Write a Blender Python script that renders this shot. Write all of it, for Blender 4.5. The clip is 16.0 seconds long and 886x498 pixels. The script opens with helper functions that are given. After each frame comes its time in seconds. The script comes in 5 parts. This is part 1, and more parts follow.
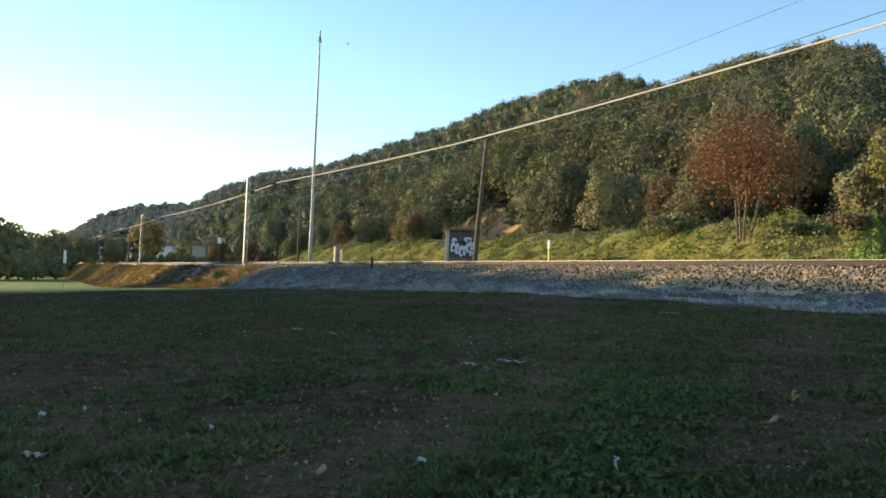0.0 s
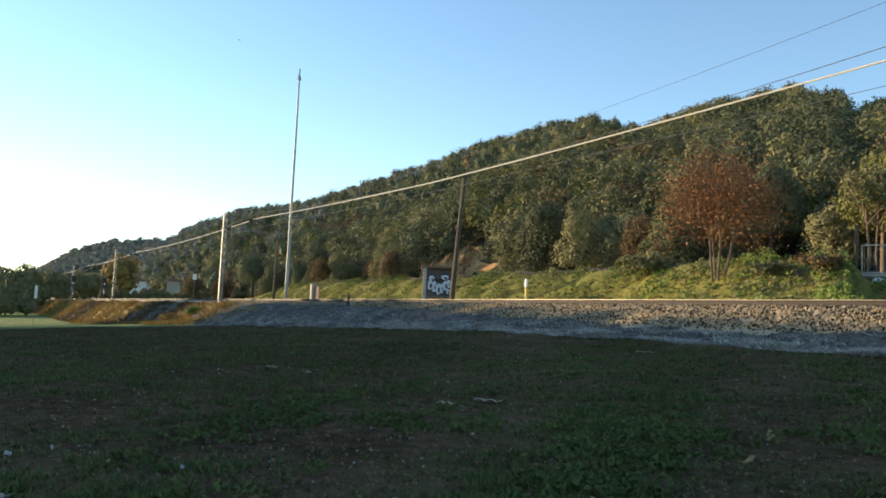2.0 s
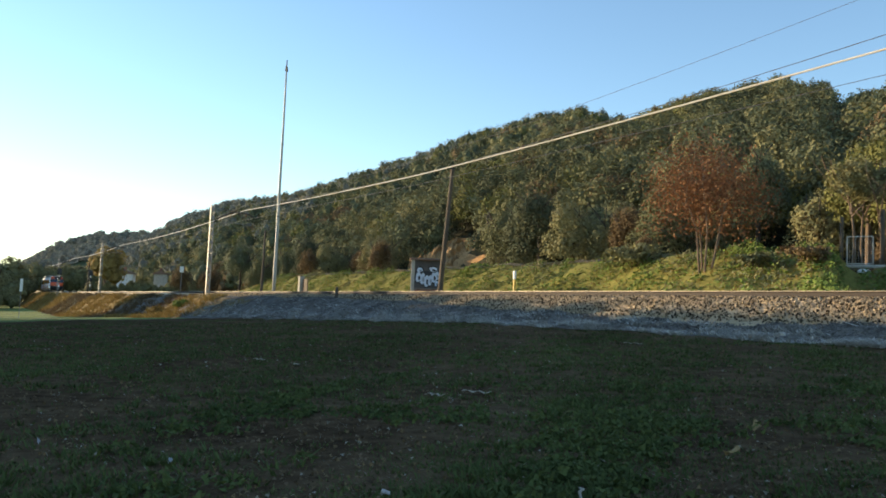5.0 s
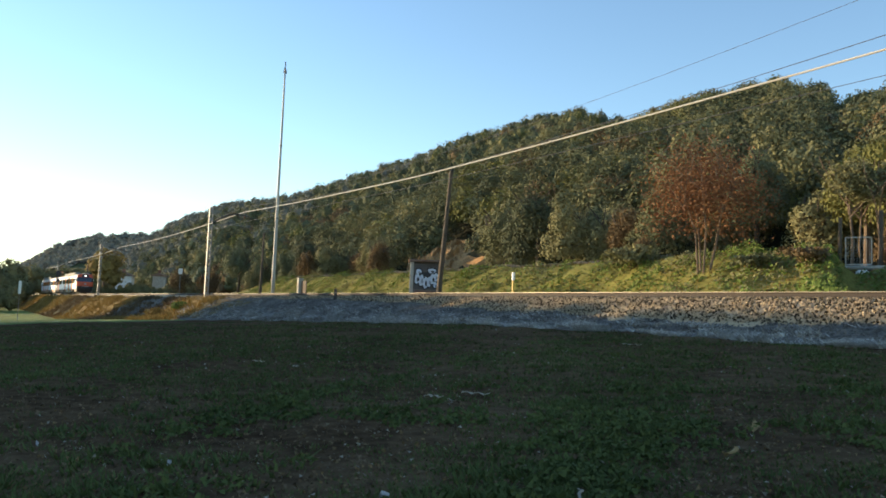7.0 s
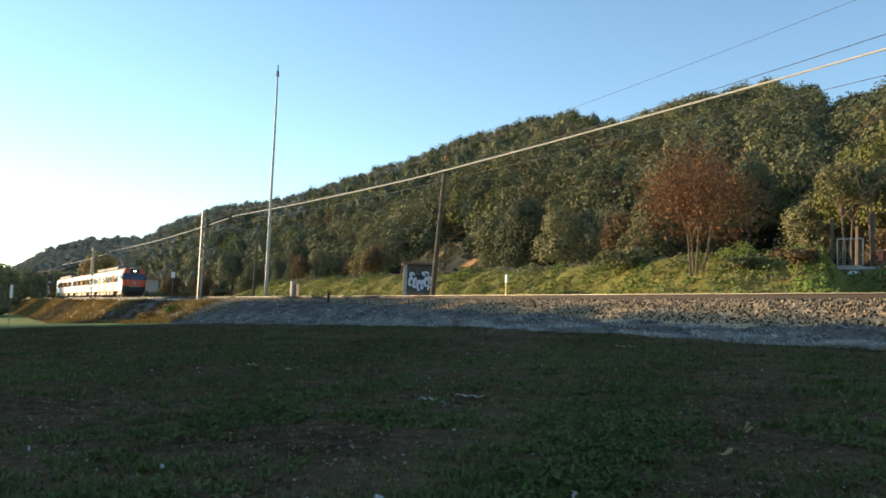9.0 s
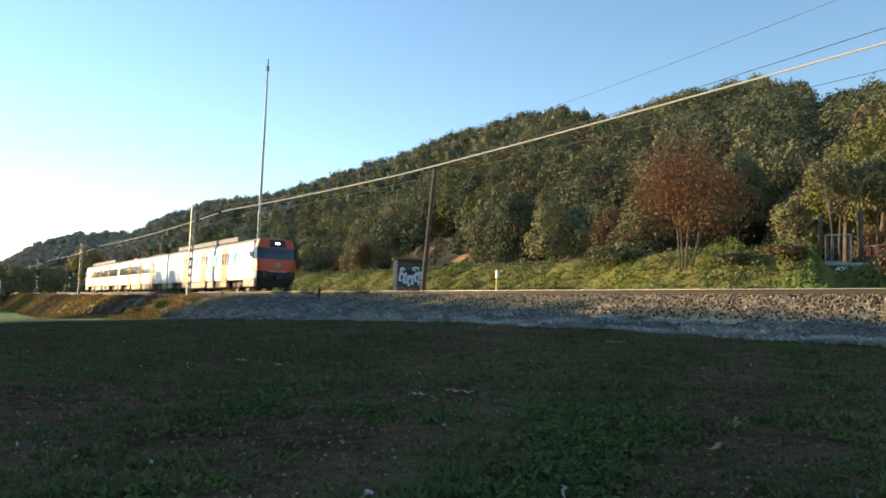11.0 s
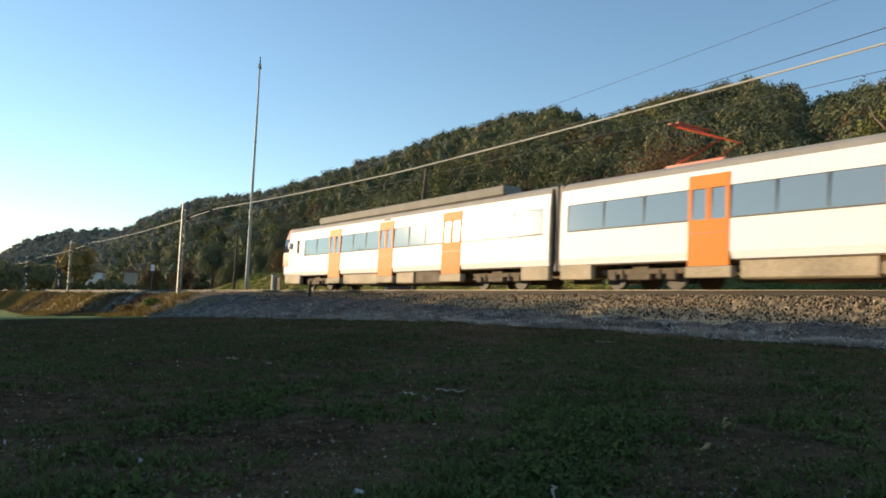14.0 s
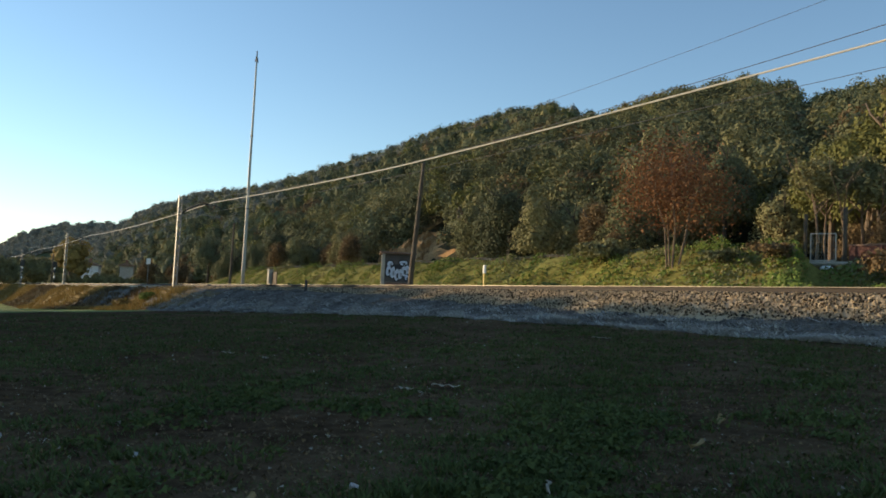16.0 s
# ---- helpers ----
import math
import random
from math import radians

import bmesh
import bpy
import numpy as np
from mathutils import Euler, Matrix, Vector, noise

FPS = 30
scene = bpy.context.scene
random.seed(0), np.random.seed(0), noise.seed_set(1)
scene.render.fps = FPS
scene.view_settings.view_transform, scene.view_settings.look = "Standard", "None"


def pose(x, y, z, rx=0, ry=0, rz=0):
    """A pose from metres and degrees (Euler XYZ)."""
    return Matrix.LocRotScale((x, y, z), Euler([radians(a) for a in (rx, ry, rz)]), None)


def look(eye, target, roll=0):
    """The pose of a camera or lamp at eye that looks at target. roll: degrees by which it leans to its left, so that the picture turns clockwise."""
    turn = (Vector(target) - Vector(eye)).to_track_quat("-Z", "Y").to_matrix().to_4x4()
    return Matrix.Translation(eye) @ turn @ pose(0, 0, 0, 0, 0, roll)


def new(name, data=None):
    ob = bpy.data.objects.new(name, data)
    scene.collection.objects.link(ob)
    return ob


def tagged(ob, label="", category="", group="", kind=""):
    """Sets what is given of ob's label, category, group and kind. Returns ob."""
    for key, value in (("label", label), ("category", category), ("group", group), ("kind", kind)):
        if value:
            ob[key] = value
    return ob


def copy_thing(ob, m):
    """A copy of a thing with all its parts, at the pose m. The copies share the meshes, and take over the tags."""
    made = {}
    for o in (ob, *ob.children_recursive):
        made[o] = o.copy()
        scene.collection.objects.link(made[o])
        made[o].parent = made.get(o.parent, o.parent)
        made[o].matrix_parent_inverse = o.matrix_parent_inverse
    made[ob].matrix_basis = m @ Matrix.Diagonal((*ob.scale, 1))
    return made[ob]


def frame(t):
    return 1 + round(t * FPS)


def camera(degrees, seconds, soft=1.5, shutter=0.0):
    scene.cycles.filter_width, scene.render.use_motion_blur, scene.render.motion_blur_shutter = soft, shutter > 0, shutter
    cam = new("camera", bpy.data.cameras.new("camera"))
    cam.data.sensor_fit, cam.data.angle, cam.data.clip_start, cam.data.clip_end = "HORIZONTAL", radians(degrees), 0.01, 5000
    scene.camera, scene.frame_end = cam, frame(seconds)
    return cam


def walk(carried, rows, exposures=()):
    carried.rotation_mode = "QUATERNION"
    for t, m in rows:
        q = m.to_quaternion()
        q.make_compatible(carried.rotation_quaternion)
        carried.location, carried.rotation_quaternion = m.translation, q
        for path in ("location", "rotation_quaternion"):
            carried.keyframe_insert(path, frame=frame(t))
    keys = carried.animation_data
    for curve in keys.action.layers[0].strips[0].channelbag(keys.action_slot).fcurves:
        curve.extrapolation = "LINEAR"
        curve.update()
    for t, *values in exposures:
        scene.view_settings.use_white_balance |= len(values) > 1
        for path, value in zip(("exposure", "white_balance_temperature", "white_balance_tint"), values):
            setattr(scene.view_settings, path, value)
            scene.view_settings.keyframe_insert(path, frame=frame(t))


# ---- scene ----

# ---- camera ----
EYE_Z = 1.4
cam = camera(57.8, 16.0, soft=1.7, shutter=0.15)
CAM_ROWS = [
    (0.0, 61.531, 2.241, -2.263),
    (0.5, 60.727, 2.357, -2.298),
    (1.0, 60.692, 3.588, -2.523),
    (1.5, 59.962, 5.577, -2.602),
    (2.0, 59.885, 5.010, -2.564),
    (2.5, 59.112, 4.570, -2.864),
    (3.0, 59.836, 4.913, -2.639),
    (3.5, 59.717, 4.562, -2.544),
    (4.0, 59.053, 4.398, -2.452),
    (6.5, 59.093, 4.590, -2.333),
    (7.0, 58.977, 4.589, -2.295),
    (7.5, 58.993, 4.555, -2.164),
    (8.0, 58.940, 4.837, -2.105),
    (8.5, 58.543, 4.682, -2.141),
    (9.0, 58.517, 4.793, -2.084),
    (11.5, 57.726, 4.437, -2.154),
    (12.0, 57.713, 4.449, -2.263),
    (12.5, 57.373, 4.416, -2.329),
    (13.0, 57.104, 4.410, -2.427),
    (13.5, 57.204, 4.443, -2.454),
    (14.0, 57.186, 4.473, -2.412),
    (14.5, 57.130, 4.466, -2.451),
    (15.0, 57.009, 4.342, -2.520),
    (15.5, 56.911, 4.194, -2.586),
    (16.0, 56.913, 4.139, -2.673),
]
EXPOSURES = [(0.0, 1.15), (1.5, 1.02), (4.0, 0.97), (9.0, 0.95), (12.0, 0.88), (13.3, 0.64), (16.0, 0.45)]
walk(cam, [(t, pose(0, 0, EYE_Z, 90 + p, r, y)) for t, y, p, r in CAM_ROWS], EXPOSURES)

# ---- sky and sun ----
SUN_AZ, SUN_EL = 214.0, 9.5  # degrees, from +x towards +y
world = bpy.data.worlds.new("sky")
scene.world = world
world.use_nodes = True
wn = world.node_tree
sky = wn.nodes.new("ShaderNodeTexSky")
sky.sky_type = "NISHITA"
sky.sun_disc = False
sky.sun_elevation = radians(SUN_EL)
sky.sun_rotation = radians(90.0 - SUN_AZ)
sky.air_density, sky.dust_density, sky.ozone_density = 1.0, 0.0, 2.2
bg = wn.nodes["Background"]
bg.inputs["Strength"].default_value = 0.17
wn.links.new(sky.outputs[0], bg.inputs["Color"])
sun = new("sun", bpy.data.lights.new("sun", "SUN"))
sun.data.energy, sun.data.angle, sun.data.color = 5.0, radians(0.6), (1.0, 0.76, 0.47)
sdir = Vector((math.cos(radians(SUN_AZ)) * math.cos(radians(SUN_EL)), math.sin(radians(SUN_AZ)) * math.cos(radians(SUN_EL)), math.sin(radians(SUN_EL))))
sun.matrix_basis = look(sdir * 300, (0, 0, 0))

# ---- materials ----


def mat(name, base, rough=0.7, metal=0.0, var=0.25, scale=3.0, tint=None, bump=0.0, bump_scale=None, spec=0.5, island=0.0, rand=0.0, translucent=0.0, detail_scale=None):
    """A procedural surface: base colour varied at two scales, roughness, fine relief."""
    m = bpy.data.materials.new(name)
    m.use_nodes = True
    nt = m.node_tree
    n, li = nt.nodes, nt.links
    b = n["Principled BSDF"]
    b.inputs["Roughness"].default_value = rough
    b.inputs["Metallic"].default_value = metal
    b.inputs["Specular IOR Level"].default_value = spec
    tc = n.new("ShaderNodeTexCoord")
    big = n.new("ShaderNodeTexNoise")
    big.inputs["Scale"].default_value = scale
    big.inputs["Detail"].default_value = 4
    li.new(tc.outputs["Object"], big.inputs["Vector"])
    fine = n.new("ShaderNodeTexNoise")
    fine.inputs["Scale"].default_value = detail_scale or scale * 14
    fine.inputs["Detail"].default_value = 3
    li.new(tc.outputs["Object"], fine.inputs["Vector"])
    add = n.new("ShaderNodeMath")
    add.operation = "MULTIPLY_ADD"
    li.new(fine.outputs["Fac"], add.inputs[0])
    add.inputs[1].default_value = 0.5
    half = n.new("ShaderNodeMath")
    half.operation = "MULTIPLY"
    half.inputs[1].default_value = 0.5
    li.new(big.outputs["Fac"], half.inputs[0])
    li.new(half.outputs[0], add.inputs[2])
    fac = add.outputs[0]
    for amount, node in ((island, "geo"), (rand, "info")):
        if amount:
            src = n.new("ShaderNodeNewGeometry").outputs["Random Per Island"] if node == "geo" else n.new("ShaderNodeObjectInfo").outputs["Random"]
            mx = n.new("ShaderNodeMix")
            mx.inputs["Factor"].default_value = amount
            li.new(fac, mx.inputs[2])
            li.new(src, mx.inputs[3])
            fac = mx.outputs[0]
    ramp = n.new("ShaderNodeValToRGB")
    lo = [max(0.0, c * (1 - var)) for c in base]
    hi = [min(1.0, c * (1 + var)) for c in (tint or base)]
    ramp.color_ramp.elements[0].position, ramp.color_ramp.elements[1].position = 0.3, 0.7
    ramp.color_ramp.elements[0].color = (*lo, 1)
    ramp.color_ramp.elements[1].color = (*hi, 1)
    li.new(fac, ramp.inputs["Fac"])
    li.new(ramp.outputs["Color"], b.inputs["Base Color"])
    if bump:
        bn = n.new("ShaderNodeBump")
        bn.inputs["Strength"].default_value = bump
        bn.inputs["Distance"].default_value = 0.06
        src = fine
        if bump_scale:
            src = n.new("ShaderNodeTexNoise")
            src.inputs["Scale"].default_value = bump_scale
            src.inputs["Detail"].default_value = 4
            li.new(tc.outputs["Object"], src.inputs["Vector"])
        li.new(src.outputs["Fac"], bn.inputs["Height"])
        li.new(bn.outputs["Normal"], b.inputs["Normal"])
    if translucent:
        tr = n.new("ShaderNodeBsdfTranslucent")
        li.new(ramp.outputs["Color"], tr.inputs["Color"])
        mixs = n.new("ShaderNodeMixShader")
        mixs.inputs[0].default_value = translucent
        li.new(b.outputs[0], mixs.inputs[1])
        li.new(tr.outputs[0], mixs.inputs[2])
        li.new(mixs.outputs[0], n["Material Output"].inputs["Surface"])
    return m


M = {}
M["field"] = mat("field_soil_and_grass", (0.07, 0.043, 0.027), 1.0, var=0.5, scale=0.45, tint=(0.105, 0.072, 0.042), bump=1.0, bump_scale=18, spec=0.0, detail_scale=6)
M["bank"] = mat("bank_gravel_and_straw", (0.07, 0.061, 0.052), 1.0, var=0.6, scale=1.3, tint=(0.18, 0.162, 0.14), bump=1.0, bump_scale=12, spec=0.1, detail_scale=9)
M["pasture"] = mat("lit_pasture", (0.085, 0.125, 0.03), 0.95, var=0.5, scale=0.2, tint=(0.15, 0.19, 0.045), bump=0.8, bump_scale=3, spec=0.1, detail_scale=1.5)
M["meadow"] = mat("meadow_grass", (0.14, 0.135, 0.033), 0.95, var=0.4, scale=0.25, tint=(0.21, 0.19, 0.048), bump=0.8, bump_scale=6, spec=0.1, detail_scale=4)
M["floor"] = mat("forest_floor", (0.035, 0.035, 0.018), 0.95, var=0.5, scale=0.1, bump=0.8, bump_scale=2, spec=0.1)
M["farland"] = mat("far_fields", (0.07, 0.075, 0.03), 0.95, var=0.4, scale=0.02, spec=0.1)
M["clod"] = mat("soil_clod", (0.12, 0.085, 0.055), 1.0, var=0.5, scale=3, spec=0.0, island=0.6)
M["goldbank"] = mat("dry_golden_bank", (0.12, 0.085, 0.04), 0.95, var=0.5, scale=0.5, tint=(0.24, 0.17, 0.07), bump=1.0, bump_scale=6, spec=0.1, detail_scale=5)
M["scar"] = mat("bare_orange_earth", (0.22, 0.12, 0.05), 0.95, var=0.6, scale=0.5, tint=(0.46, 0.27, 0.12), bump=1.0, bump_scale=3, spec=0.1)
M["ballast"] = mat("ballast_stone", (0.15, 0.11, 0.066), 0.98, var=0.7, scale=4, tint=(0.31, 0.238, 0.15), bump=1.0, bump_scale=22, spec=0.15, island=0.75)
M["rail"] = mat("rusty_rail", (0.035, 0.025, 0.018), 0.8, metal=0.0, var=0.4, scale=2, bump=0.2)
M["railhead"] = mat("polished_rail_head", (0.33, 0.29, 0.22), 0.45, metal=0.5, var=0.15, scale=2)
M["sleeper"] = mat("concrete_sleeper", (0.27, 0.25, 0.22), 0.9, var=0.35, scale=3, bump=0.3, rand=0.4)
M["galv"] = mat("galvanised_steel", (0.22, 0.212, 0.19), 0.55, metal=0.35, var=0.25, scale=2, bump=0.1)
M["pale_mast"] = mat("pale_painted_mast", (0.4, 0.385, 0.33), 0.55, var=0.15, scale=1.2)
M["dark_steel"] = mat("dark_weathered_steel", (0.05, 0.048, 0.045), 0.6, metal=0.4, var=0.3, scale=3)
# pale base: the sun's brightness on this wire is put into the colour
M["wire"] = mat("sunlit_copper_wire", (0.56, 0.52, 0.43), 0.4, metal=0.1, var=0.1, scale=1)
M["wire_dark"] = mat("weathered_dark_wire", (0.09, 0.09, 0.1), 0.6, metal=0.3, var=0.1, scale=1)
M["insulator"] = mat("glazed_insulator", (0.2, 0.1, 0.06), 0.25, var=0.15, scale=5)
M["wood"] = mat("weathered_pole_wood", (0.1, 0.075, 0.05), 0.85, var=0.45, scale=2.5, bump=0.5)
M["concrete"] = mat("weathered_concrete", (0.42, 0.39, 0.33), 0.9, var=0.3, scale=2, bump=0.4)
M["plaster"] = mat("stained_hut_plaster", (0.1, 0.088, 0.08), 0.9, var=0.4, scale=1.5, bump=0.4)
M["brick"] = mat("weathered_red_brick", (0.2, 0.1, 0.065), 0.9, var=0.4, scale=3, bump=0.4, rand=0.5)
M["mortar"] = mat("brick_mortar", (0.2, 0.17, 0.14), 0.95, var=0.3, scale=4)
M["paint_black"] = mat("spray_paint_black", (0.025, 0.025, 0.03), 0.6, var=0.3, scale=4)
M["paint_pale"] = mat("spray_paint_pale_blue", (0.6, 0.66, 0.76), 0.6, var=0.2, scale=3)
M["paint_grey"] = mat("spray_paint_grey", (0.3, 0.33, 0.38), 0.6, var=0.2, scale=3)
M["yellow"] = mat("faded_yellow_paint", (0.6, 0.4, 0.07), 0.6, var=0.25, scale=4)
M["white"] = mat("white_paint", (0.75, 0.74, 0.7), 0.6, var=0.1, scale=3)
M["roof_tile"] = mat("old_roof_tile", (0.22, 0.14, 0.1), 0.9, var=0.35, scale=2, bump=0.4)
M["redwall"] = mat("red_brown_wall", (0.13, 0.055, 0.04), 0.9, var=0.4, scale=1.2, bump=0.4)
M["paper"] = mat("white_litter_paper", (0.36, 0.36, 0.38), 0.8, var=0.2, scale=8)
M["dryleaf"] = mat("fallen_dry_leaf", (0.22, 0.16, 0.07), 0.8, var=0.3, scale=9)
M["twig"] = mat("grey_dead_twig", (0.3, 0.26, 0.2), 0.9, var=0.3, scale=9)
M["bark"] = mat("tree_bark", (0.17, 0.12, 0.08), 0.95, var=0.4, scale=2, bump=0.6)
M["bark_dark"] = mat("dark_bark", (0.07, 0.055, 0.04), 0.95, var=0.4, scale=2, bump=0.6)
# foliage
FOL = {
    "pine": ((0.088, 0.100, 0.058), (0.150, 0.162, 0.089)),
    "oak": ((0.095, 0.100, 0.052), (0.164, 0.165, 0.081)),
    "olive": ((0.153, 0.145, 0.072), (0.249, 0.232, 0.109)),
    "bright": ((0.1, 0.105, 0.034), (0.165, 0.16, 0.05)),
    "dark": ((0.057, 0.067, 0.040), (0.097, 0.106, 0.058)),
    "brown": ((0.12, 0.086, 0.047), (0.185, 0.128, 0.065)),
    "red": ((0.15, 0.075, 0.038), (0.25, 0.12, 0.055)),
    # mid and far: paler and greyer, distance haze put into the leaf colour
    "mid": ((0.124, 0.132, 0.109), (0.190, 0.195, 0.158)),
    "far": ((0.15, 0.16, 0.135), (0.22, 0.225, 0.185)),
    "weed": ((0.083, 0.128, 0.027), (0.176, 0.230, 0.052)),
    "grass": ((0.05, 0.072, 0.023), (0.092, 0.115, 0.038)),
    "straw": ((0.16, 0.135, 0.095), (0.3, 0.27, 0.22)),
    "frost": ((0.32, 0.3, 0.265), (0.56, 0.54, 0.49)),
    "gold": ((0.2, 0.135, 0.045), (0.33, 0.23, 0.075)),
}
for k, (lo, hi) in FOL.items():
    M["f_" + k] = mat("foliage_" + k, lo, 0.8, var=0.2, scale=0.4, tint=hi, spec=0.1, island=0.18, translucent=0.12)

# ---- mesh tools ----


class Build:
    """Gathers vertices and faces, with a material slot for each face."""

    def __init__(self):
        self.v, self.f, self.m = [], [], []

    def add(self, verts, faces, m=0):
        o = len(self.v)
        self.v += [tuple(p) for p in verts]
        self.f += [tuple(i + o for i in fc) for fc in faces]
        self.m += [m] * len(faces)
        return self

    def box(self, x0, x1, y0, y1, z0, z1, m=0, bevel=0.0):
        """A box; bevel cuts its edges along x and z so that they catch light."""
        if bevel <= 0:
            v = [(x, y, z) for z in (z0, z1) for y in (y0, y1) for x in (x0, x1)]
            return self.add(v, [(0, 2, 3, 1), (4, 5, 7, 6), (0, 1, 5, 4), (2, 6, 7, 3), (0, 4, 6, 2), (1, 3, 7, 5)], m)
        b = bevel
        ring = [(y0 + b, z0), (y1 - b, z0), (y1, z0 + b), (y1, z1 - b), (y1 - b, z1), (y0 + b, z1), (y0, z1 - b), (y0, z0 + b)]
        yc, zc = (y0 + y1) / 2, (z0 + z1) / 2
        rows = []
        for x, s in ((x0, 1), (x0 + b, 0), (x1 - b, 0), (x1, 1)):
            rows.append([(x, yc + (y - yc) * (1 - s * min(0.5, 2 * b / max(1e-6, y1 - y0))), zc + (z - zc) * (1 - s * min(0.5, 2 * b / max(1e-6, z1 - z0)))) for y, z in ring])
        return self.loft(rows, m)

    def loft(self, rows, m=0, caps=True):
        n = len(rows[0])
        v = [p for r in rows for p in r]
        f = []
        for i in range(len(rows) - 1):
            for j in range(n):
                k = (j + 1) % n
                f.append((i * n + j, i * n + k, (i + 1) * n + k, (i + 1) * n + j))
        if caps:
            f.append(tuple(reversed(range(n))))
            f.append(tuple((len(rows) - 1) * n + j for j in range(n)))
        return self.add(v, f, m)

    def tube(self, pts, radii, sides=8, m=0):
        pts = [Vector(p) for p in pts]
        if not hasattr(radii, "__len__"):
            radii = [radii] * len(pts)
        rows = []
        for i, p in enumerate(pts):
            d = (pts[min(i + 1, len(pts) - 1)] - pts[max(i - 1, 0)]).normalized()
            a = d.cross(Vector((0, 0, 1)) if abs(d.z) < 0.9 else Vector((1, 0, 0))).normalized()
            b = d.cross(a)
            rows.append([tuple(p + (a * math.cos(u) + b * math.sin(u)) * radii[i]) for u in [2 * math.pi * j / sides for j in range(sides)]])
        return self.loft(rows, m)

    def mesh(self, name, mats):
        me = bpy.data.meshes.new(name)
        me.from_pydata(self.v, [], self.f)
        for x in mats if isinstance(mats, (list, tuple)) else [mats]:
            me.materials.append(x)
        me.polygons.foreach_set("material_index", self.m)
        bm = bmesh.new()
        bm.from_mesh(me)
        bmesh.ops.recalc_face_normals(bm, faces=bm.faces)
        bm.to_mesh(me)
        bm.free()
        me.update()
        return me


def part(name, build, material, parent=None, label="", smooth=False):
    """One mesh object out of a Build, under a thing or a part."""
    me = build.mesh(name, material)
    if smooth:
        me.polygons.foreach_set("use_smooth", [True] * len(me.polygons))
    ob = new(name, me)
    if parent is not None:
        ob.parent = parent
    return tagged(ob, label)


def share(name, me, parent, m):
    ob = new(name, me)
    ob.parent = parent
    ob.matrix_basis = m
    return ob


def thing(name, label, category, at=(0, 0, 0), group="", kind=""):
    ob = new(name)
    ob.empty_display_size = 0.2
    ob.location = at
    return tagged(ob, label, category, group, kind)


def soup(name, tris, mats, slots=None):
    """A mesh of loose triangles: an array of n x 3 x 3."""
    n = len(tris)
    me = bpy.data.meshes.new(name)
    me.vertices.add(n * 3)
    me.vertices.foreach_set("co", np.ascontiguousarray(tris, dtype=np.float32).ravel())
    me.loops.add(n * 3)
    me.loops.foreach_set("vertex_index", np.arange(n * 3, dtype=np.int32))
    me.polygons.add(n)
    me.polygons.foreach_set("loop_start", np.arange(0, n * 3, 3, dtype=np.int32))
    for x in mats if isinstance(mats, (list, tuple)) else [mats]:
        me.materials.append(x)
    if slots is not None:
        me.polygons.foreach_set("material_index", np.asarray(slots, dtype=np.int32))
    me.update()
    me.validate()
    return me


rng = np.random.default_rng(7)


def unit(v):
    return v / np.maximum(np.linalg.norm(v, axis=-1, keepdims=True), 1e-9)


def leaves(points, normals, size, jitter=0.5, stretch=1.5):
    """One triangle leaf clump at each point, facing roughly along its normal."""
    n = len(points)
    nn = unit(normals + rng.normal(0, jitter, (n, 3)))
    a = unit(np.cross(nn, rng.normal(0, 1, (n, 3))))
    b = np.cross(nn, a)
    s = (size * rng.uniform(0.6, 1.4, n))[:, None] if np.ndim(size) == 0 else (size * rng.uniform(0.6, 1.4, n))[:, None]
    return np.stack([points - a * s * 0.5 - b * s * 0.3, points + a * s * 0.5 - b * s * 0.3, points + b * s * 0.6 * stretch * 0.8], 1)


def crown_points(count, centre, radius, lobes, rough=0.25, flat=0.8):
    """Points and outward normals on a crown made of lobes round a centre."""
    c = np.asarray(centre, float)
    r = np.asarray(radius, float)
    dirs = unit(rng.normal(0, 1, (lobes, 3)) * np.array([1, 1, 0.8]))
    lc = c + dirs * r * rng.uniform(0.35, 0.62, (lobes, 1))
    lr = rng.uniform(0.38, 0.6, (lobes, 1)) * r
    lc = np.vstack([lc, c[None]])
    lr = np.vstack([lr, (r * 0.7)[None]])
    pick = rng.integers(0, len(lc), count)
    d = unit(rng.normal(0, 1, (count, 3)))
    d[:, 2] = np.where(d[:, 2] < -0.5, -d[:, 2], d[:, 2])
    p = lc[pick] + d * lr[pick] * rng.uniform(1 - rough, 1.06, (count, 1))
    return p, unit(d / np.maximum(lr[pick], 0.05))


def ico():
    """A ball of 12 corners and 20 faces."""
    bm = bmesh.new()
    bmesh.ops.create_icosphere(bm, subdivisions=1, radius=1.0)
    v = np.array([p.co[:] for p in bm.verts])
    f = np.array([[q.index for q in fc.verts] for fc in bm.faces])
    bm.free()
    return v, f


BALL_V, BALL_F = ico()


